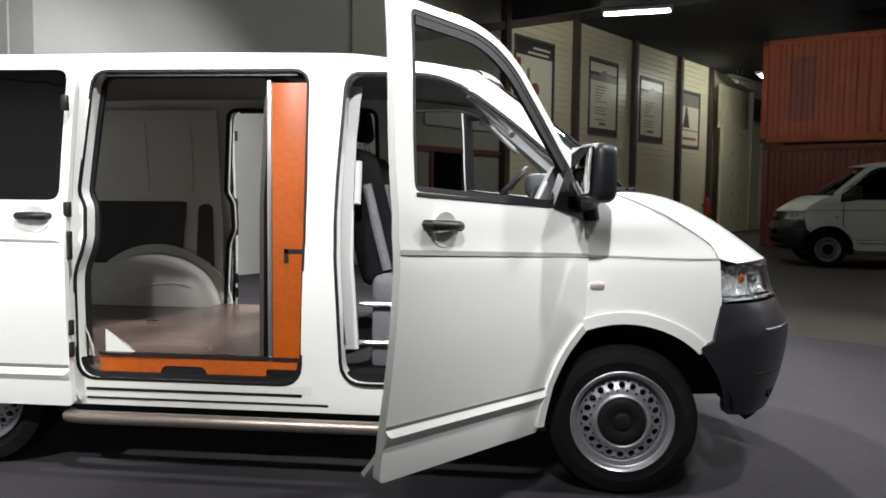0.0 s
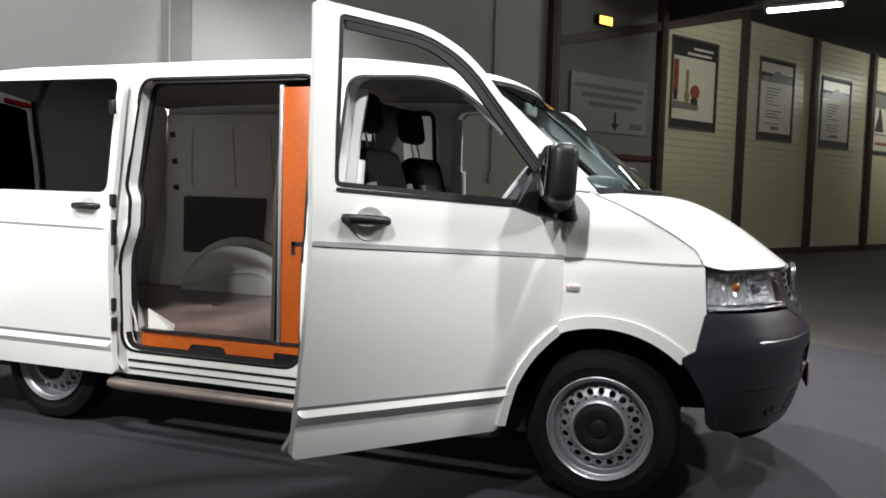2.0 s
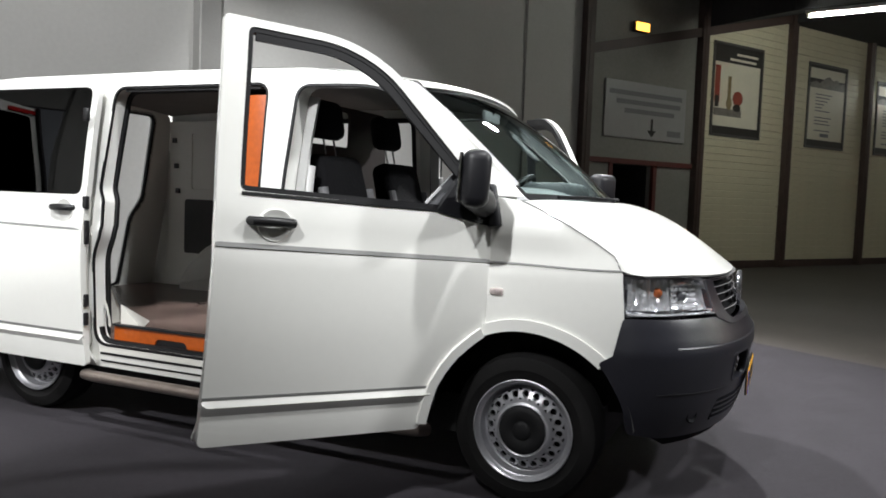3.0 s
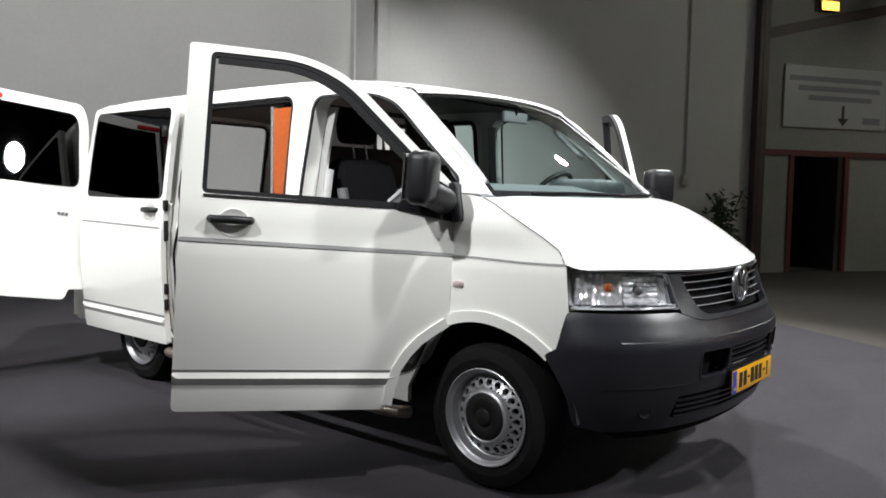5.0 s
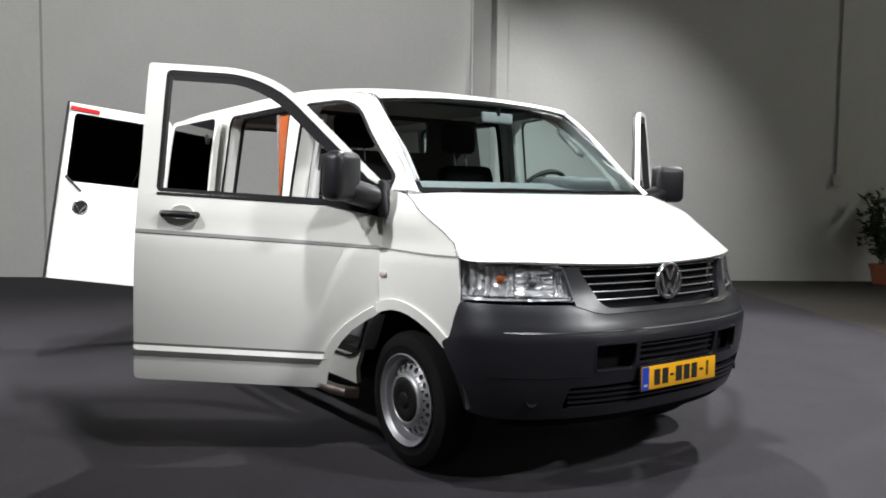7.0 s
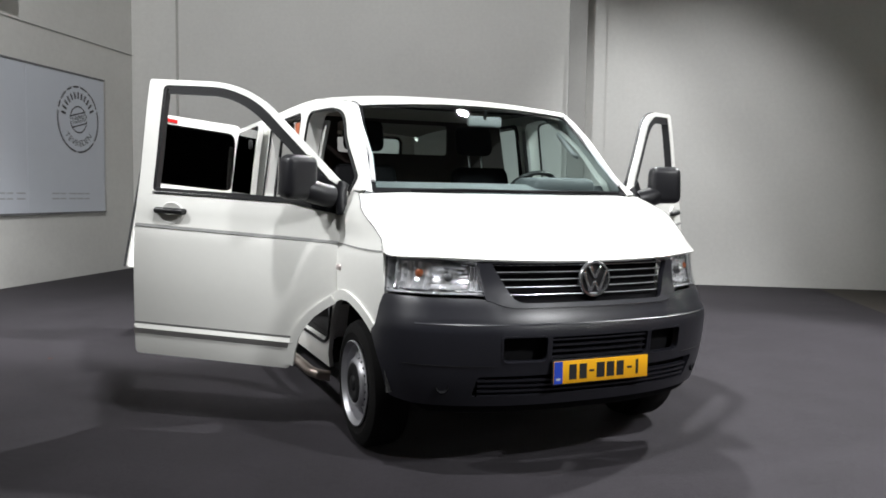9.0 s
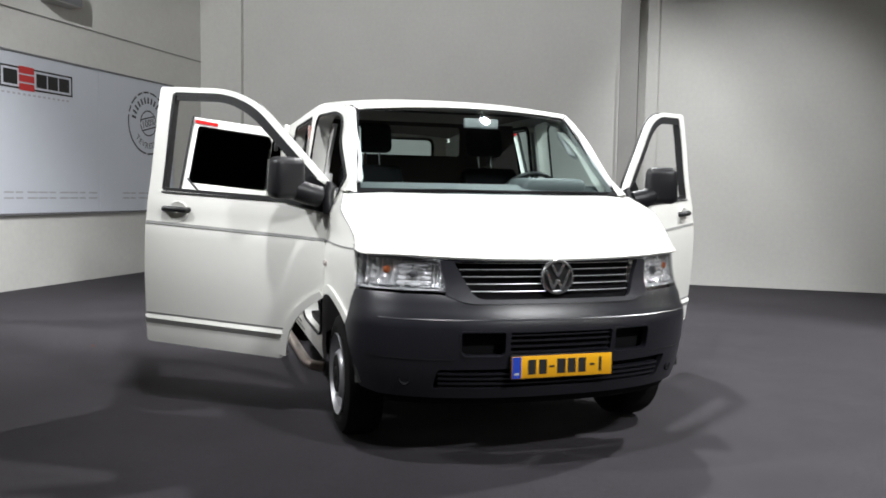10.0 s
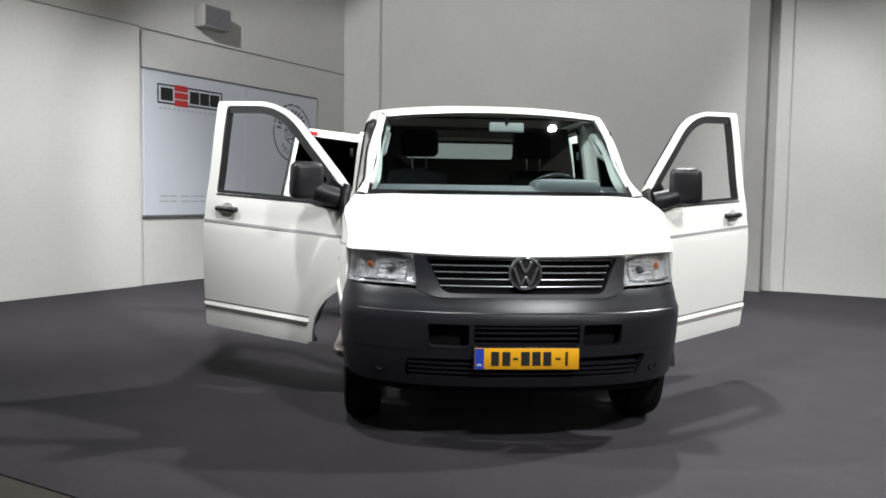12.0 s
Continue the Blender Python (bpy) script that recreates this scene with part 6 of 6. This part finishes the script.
    for s in (-1, 1):
        ya, yb = sorted((s * 0.862, s * 0.890))
        if s < 0:
            kick = rounded([(-2.405, 0.452), (-2.12, 0.452), (-2.10, 0.50, 0.03), (-1.90, 0.50, 0.03), (-1.88, 0.452), (-1.41, 0.452), (-1.41, 0.545), (-2.405, 0.545)])
            part("kick_board", skin(kick, [], lambda x, z: Vector((x, -0.880, z)), 0.2, 0.02), ORANGE, root, "orange board with a dark grip hole")
            part("floor_edge", boxes(((-2.405, -0.892, 0.545), (-1.40, -0.862, 0.556))), BLACK, root)
            part("grip_hole", boxes(((-2.12, -0.872, 0.446), (-1.88, -0.862, 0.50))), BLACK, root)
            part("partition_post", boxes(((-1.575, -0.875, 0.535), (-1.39, -0.855, 1.80)), bevel=0.003), ORANGE, root, "orange laminated board")
            part("edge_strip", boxes(((-1.595, -0.882, 0.535), (-1.575, -0.85, 1.81)), bevel=0.002), ALU, root, "aluminium edge strip")
            part("strap_slot", boxes(((-1.52, -0.8785, 1.035), (-1.40, -0.876, 1.055)), ((-1.52, -0.8785, 0.99), (-1.50, -0.876, 1.055))), BLACK, root)
        # inner walls behind the sliding door
        wall_pts = rounded([(-3.72, 0.535), (-2.50, 0.535), (-2.50, 1.85), (-3.58, 1.85)])
        inw = lambda x, z, s=s: Vector((x, s * (half_width(x, z) - 0.075), z))
        part("inner_wall", skin(wall_pts, [], inw, 0.15, 0.01, s > 0), INNER_PAINT, root, "beige painted inner wall")
        part("inner_frame", ribbon(rounded([(-3.42, 1.30, 0.05), (-2.70, 1.30, 0.05), (-2.70, 1.78, 0.05), (-3.38, 1.78, 0.05)]), inw, 0.035, 0.018 * s), INNER_PAINT, root)
        part("inner_post", ribbon([(-3.02, 1.31), (-3.02, 1.78)], inw, 0.03, 0.016 * s, closed=False), INNER_PAINT, root)
        part("hardboard_panel", skin(rounded([(-3.50, 0.80, 0.03), (-2.80, 0.80, 0.03), (-2.74, 1.235, 0.03), (-3.48, 1.235, 0.03)]), [], lambda x, z, s=s: Vector((x, s * (half_width(x, z) - 0.092), z)), 0.2, 0.006, s > 0), HARDBOARD, root, "dark hardboard lining")
        part("hardboard_panel", skin(rounded([(-2.69, 0.74, 0.04), (-2.56, 0.74, 0.04), (-2.56, 1.22, 0.06), (-2.66, 1.22, 0.06)]), [], lambda x, z, s=s: Vector((x, s * (half_width(x, z) - 0.092), z)), 0.2, 0.006, s > 0), HARDBOARD, root)
        arch = bmesh.new()
        rows = []
        for yy, r in ((0.895, 0.50), (0.74, 0.485), (0.70, 0.46), (0.675, 0.41), (0.67, 0.30)):
            rows.append([arch.verts.new((-2.96 + 0.92 * r * math.cos(radians(a)), s * yy, max(0.536, 0.50 + 0.77 * r * math.sin(radians(a))))) for a in steps(0, 180, 24)])
        for a, b in zip(rows, rows[1:]):
            for k in range(24):
                arch.faces.new((a[k], a[k + 1], b[k + 1], b[k]))
        arch.faces.new(rows[-1])
        bmesh.ops.recalc_face_normals(arch, faces=arch.faces)
        part("wheel_arch", arch, INNER_PAINT, root, "white painted inner wheel arch")
        rim = bmesh.new()
        lips = [[rim.verts.new((-2.96 + 0.92 * r * math.cos(radians(a)), s * yy, max(0.536, 0.50 + 0.77 * r * math.sin(radians(a))))) for a in steps(4, 176, 24)] for yy, r in ((0.893, 0.575), (0.872, 0.570), (0.862, 0.520), (0.85, 0.485))]
        for a, b in zip(lips, lips[1:]):
            for k in range(24):
                rim.faces.new((a[k], a[k + 1], b[k + 1], b[k]))
        bmesh.ops.recalc_face_normals(rim, faces=rim.faces)
        part("arch_flange", rim, INNER_PAINT, root)
        part("arch_crease", tube([(-3.0 + 0.40 * math.cos(radians(a)), s * (0.672 - 0.01 * (a < 90)), 0.64 + 0.055 * math.sin(radians(a * 2 - 20))) for a in steps(25, 150, 14)], 0.006, 8), INNER_PAINT, root)
        for z in (1.70, 1.50, 1.30):
            part("wall_plug", boxes(((-3.565, *sorted((s * (half_width(-3.55, z) - 0.10), s * (half_width(-3.55, z) - 0.070)))[:1], z - 0.02), (-3.525, sorted((s * (half_width(-3.55, z) - 0.10), s * (half_width(-3.55, z) - 0.070)))[1], z + 0.02)), bevel=0.005), BLACK, root)
    wedge = bmesh.new()
    wv = [wedge.verts.new(q) for q in ((-2.40, -0.84, 0.537), (-2.24, -0.84, 0.537), (-2.40, -0.62, 0.537), (-2.40, -0.84, 0.66))]
    for f in ((0, 2, 1), (0, 1, 3), (1, 2, 3), (2, 0, 3)):
        wedge.faces.new([wv[k] for k in f])
    part("corner_piece", wedge, INNER_PAINT, root, "white painted corner piece", smooth=False)
    part("floor_hook", tube([(-2.62, 0.02, 0.545), (-2.60, 0.02, 0.555), (-2.55, 0.02, 0.548)], 0.012, 8, 0.5), CHROME, root)
    # partition behind the seats, with its window
    partition = skin(rounded([(-0.855, 0.50), (0.855, 0.50), (0.84, 1.25), (0.74, 1.87), (-0.74, 1.87), (-0.84, 1.25)]), [rounded([(-0.56, 1.618, 0.03), (0.30, 1.618, 0.03), (0.30, 1.840, 0.03), (-0.56, 1.840, 0.03)])], lambda y, z: Vector((-1.625, y, z)), 0.2, 0.02)
    part("partition", partition, BULK, root, "dark brown partition with a window")
    # --- cab
    dash = bmesh.new()
    prof = [(-0.43, 1.24), (-0.395, 1.355), (-0.25, 1.402), (-0.06, 1.362), (0.09, 1.290), (0.10, 1.25), (-0.10, 0.95), (-0.34, 0.90), (-0.42, 1.02)]
    rows = []
    for y in steps(-0.86, 0.86, 12):
        k = 1 - 0.1 * (abs(y) / 0.86) ** 2
        rows.append([dash.verts.new((x - 0.21 * (y / 0.86) ** 2 * max(0.0, min(1.0, (x + 0.36) / 0.34)), y * 0.97, z - 0.012)) for x, z in prof])
    for a, b in zip(rows, rows[1:]):
        for k in range(len(prof)):
            j = (k + 1) % len(prof)
            dash.faces.new((a[k], a[j], b[j], b[k]))
    dash.faces.new(rows[0])
    dash.faces.new(rows[-1][::-1])
    bmesh.ops.recalc_face_normals(dash, faces=dash.faces)
    part("dashboard", dash, DASH, root, "grey dashboard")
    hump = bmesh.new()
    box(hump, (-0.44, 0.22, 1.29), (-0.12, 0.64, 1.432), 0.05, seg=3)
    part("instrument_hood", hump, DASH, root)
    ringp = [(0.185 * math.cos(2 * math.pi * k / 32), 0.185 * math.sin(2 * math.pi * k / 32), 0) for k in range(33)]
    sw = part("steering_wheel", tube(ringp, 0.015, 8), BLACK, root, "black steering wheel")
    sw.matrix_basis = pose(-0.55, 0.42, 1.325, 0, -50, 0)
    part("wheel_hub", turned([(0.06, -0.02), (0.055, 0.02), (0.0, 0.03)], 20, "z"), BLACK, sw)
    for a in (200, 340, 90):
        part("spoke", tube([(0.04 * math.cos(radians(a)), 0.04 * math.sin(radians(a)), 0), (0.18 * math.cos(radians(a)), 0.18 * math.sin(radians(a)), 0)], 0.014, 8, 0.5), BLACK, sw)
    seat(root, -0.76, -0.20, (-0.46,), 0.12)
    seat(root, 0.18, 0.72, (0.43,), 0.22)
    mir = bmesh.new()
    box(mir, (-0.60, -0.02, 1.750), (-0.572, 0.215, 1.815), 0.012, seg=3)
    part("rear_view_mirror", mir, GREY_PLASTIC, root, "interior mirror on the windscreen")
    part("mirror_stem", tube([(-0.585, 0.095, 1.79), (-0.555, 0.095, 1.85)], 0.012, 8), BLACK, root)
    for s in (-1, 1):
        belt = [(-1.27, s * 0.80, 1.55), (-1.28, s * 0.84, 1.1), (-1.24, s * 0.86, 0.62)]
        part("seat_belt", tube(belt, 0.022, 8, 0.12), BLACK, root)
        part("grab_handle", tube([(-0.70, s * 0.725, 1.76), (-0.66, s * 0.69, 1.73), (-0.52, s * 0.715, 1.60), (-0.50, s * 0.75, 1.58)], 0.016, 8), GREY_PLASTIC, root)
        pan = lambda x, z, s=s: Vector((x, s * (half_width(x, z) - 0.03), z))
        part("pillar_trim", ribbon([(-0.14, 1.36), (-0.30, 1.50), (-0.50, 1.68), (-0.70, 1.83)], pan, 0.105, 0.02 * s, closed=False), GREY_PLASTIC, root)
    return root


INDICATOR = mat("indicator_lens", (0.60, 0.52, 0.50), 0.12, metal=0.4, vary=0.5, scale=60)
REFLECT = faceted("bright_reflector", (0.90, 0.91, 0.93), 26, 0.95, 0.60, 0.10)
MIRRORED = faceted("chromed_reflector", (0.93, 0.93, 0.95), 30, 0.75, 0.66, 0.08)
LAMP_EDGE = mat("dark_lamp_edge", (0.06, 0.06, 0.065), 0.35, vary=0.1)
SLAT_EDGE = mat("satin_slat_edge", (0.46, 0.46, 0.48), 0.30, metal=0.5, vary=0.05)
PALE_TRIM = mat("pale_grey_pillar_trim", (0.50, 0.50, 0.49), 0.5, vary=0.05)
GRILLE = mat("satin_grille_slat", (0.006, 0.006, 0.007), 0.7, vary=0.05, spec=0.15)
BULK = mat("brown_partition", (0.034, 0.022, 0.019), 0.7, vary=0.2)

van(Matrix.Identity(4), "white panel van with its doors standing open", 1)

for x, y, turn, paint, words in ((-2.85, -2.50, 25, AMBER, "tiny orange scrap lying on the carpet"), (-3.17, 2.40, 70, SHELL_WHITE, "tiny white scrap lying on the carpet")):
    bit = thing("paper_scrap", pose(x, y, 0.006, 0, 0, turn), words, "scrap", "scraps on the carpet")
    sc = bmesh.new()
    for f in ((-0.022, 0.0), (0.0, 0.022)):
        sc.faces.new([sc.verts.new(q) for q in ((f[0], -0.012, 0.004 * (f[0] < 0)), (f[1], -0.010, 0.010 * (f[1] > 0)), (f[1], 0.012, 0.008 * (f[1] > 0)), (f[0], 0.010, 0.002))])
    bmesh.ops.solidify(sc, geom=list(sc.faces), thickness=0.002)
    part("paper", sc, paint, bit)

van(HALL @ pose(12.68, 1.97, 0, 0, 0, 115), "white panel van parked before the containers", 0)

# ---------------------------------------------------------------- planks of the clad wall, last
pm = boxes(((-1.0, -0.030, 0.003), (1.0, 0.025, 0.152)), bevel=0.007)
plank_mesh = bpy.data.meshes.new("plank")
pm.to_mesh(plank_mesh)
pm.free()
plank_mesh.materials.append(CLADDING)
for a, b in zip(COLUMNS[1:], COLUMNS[2:]):
    for k in range(38):
        o = new("plank", plank_mesh)
        o.parent = clad
        o.matrix_basis = pose((a + b) / 2, BACK_V, 0.16 + 0.155 * k) @ Matrix.Diagonal(((b - a - 0.2) / 2, 1, 1, 1))
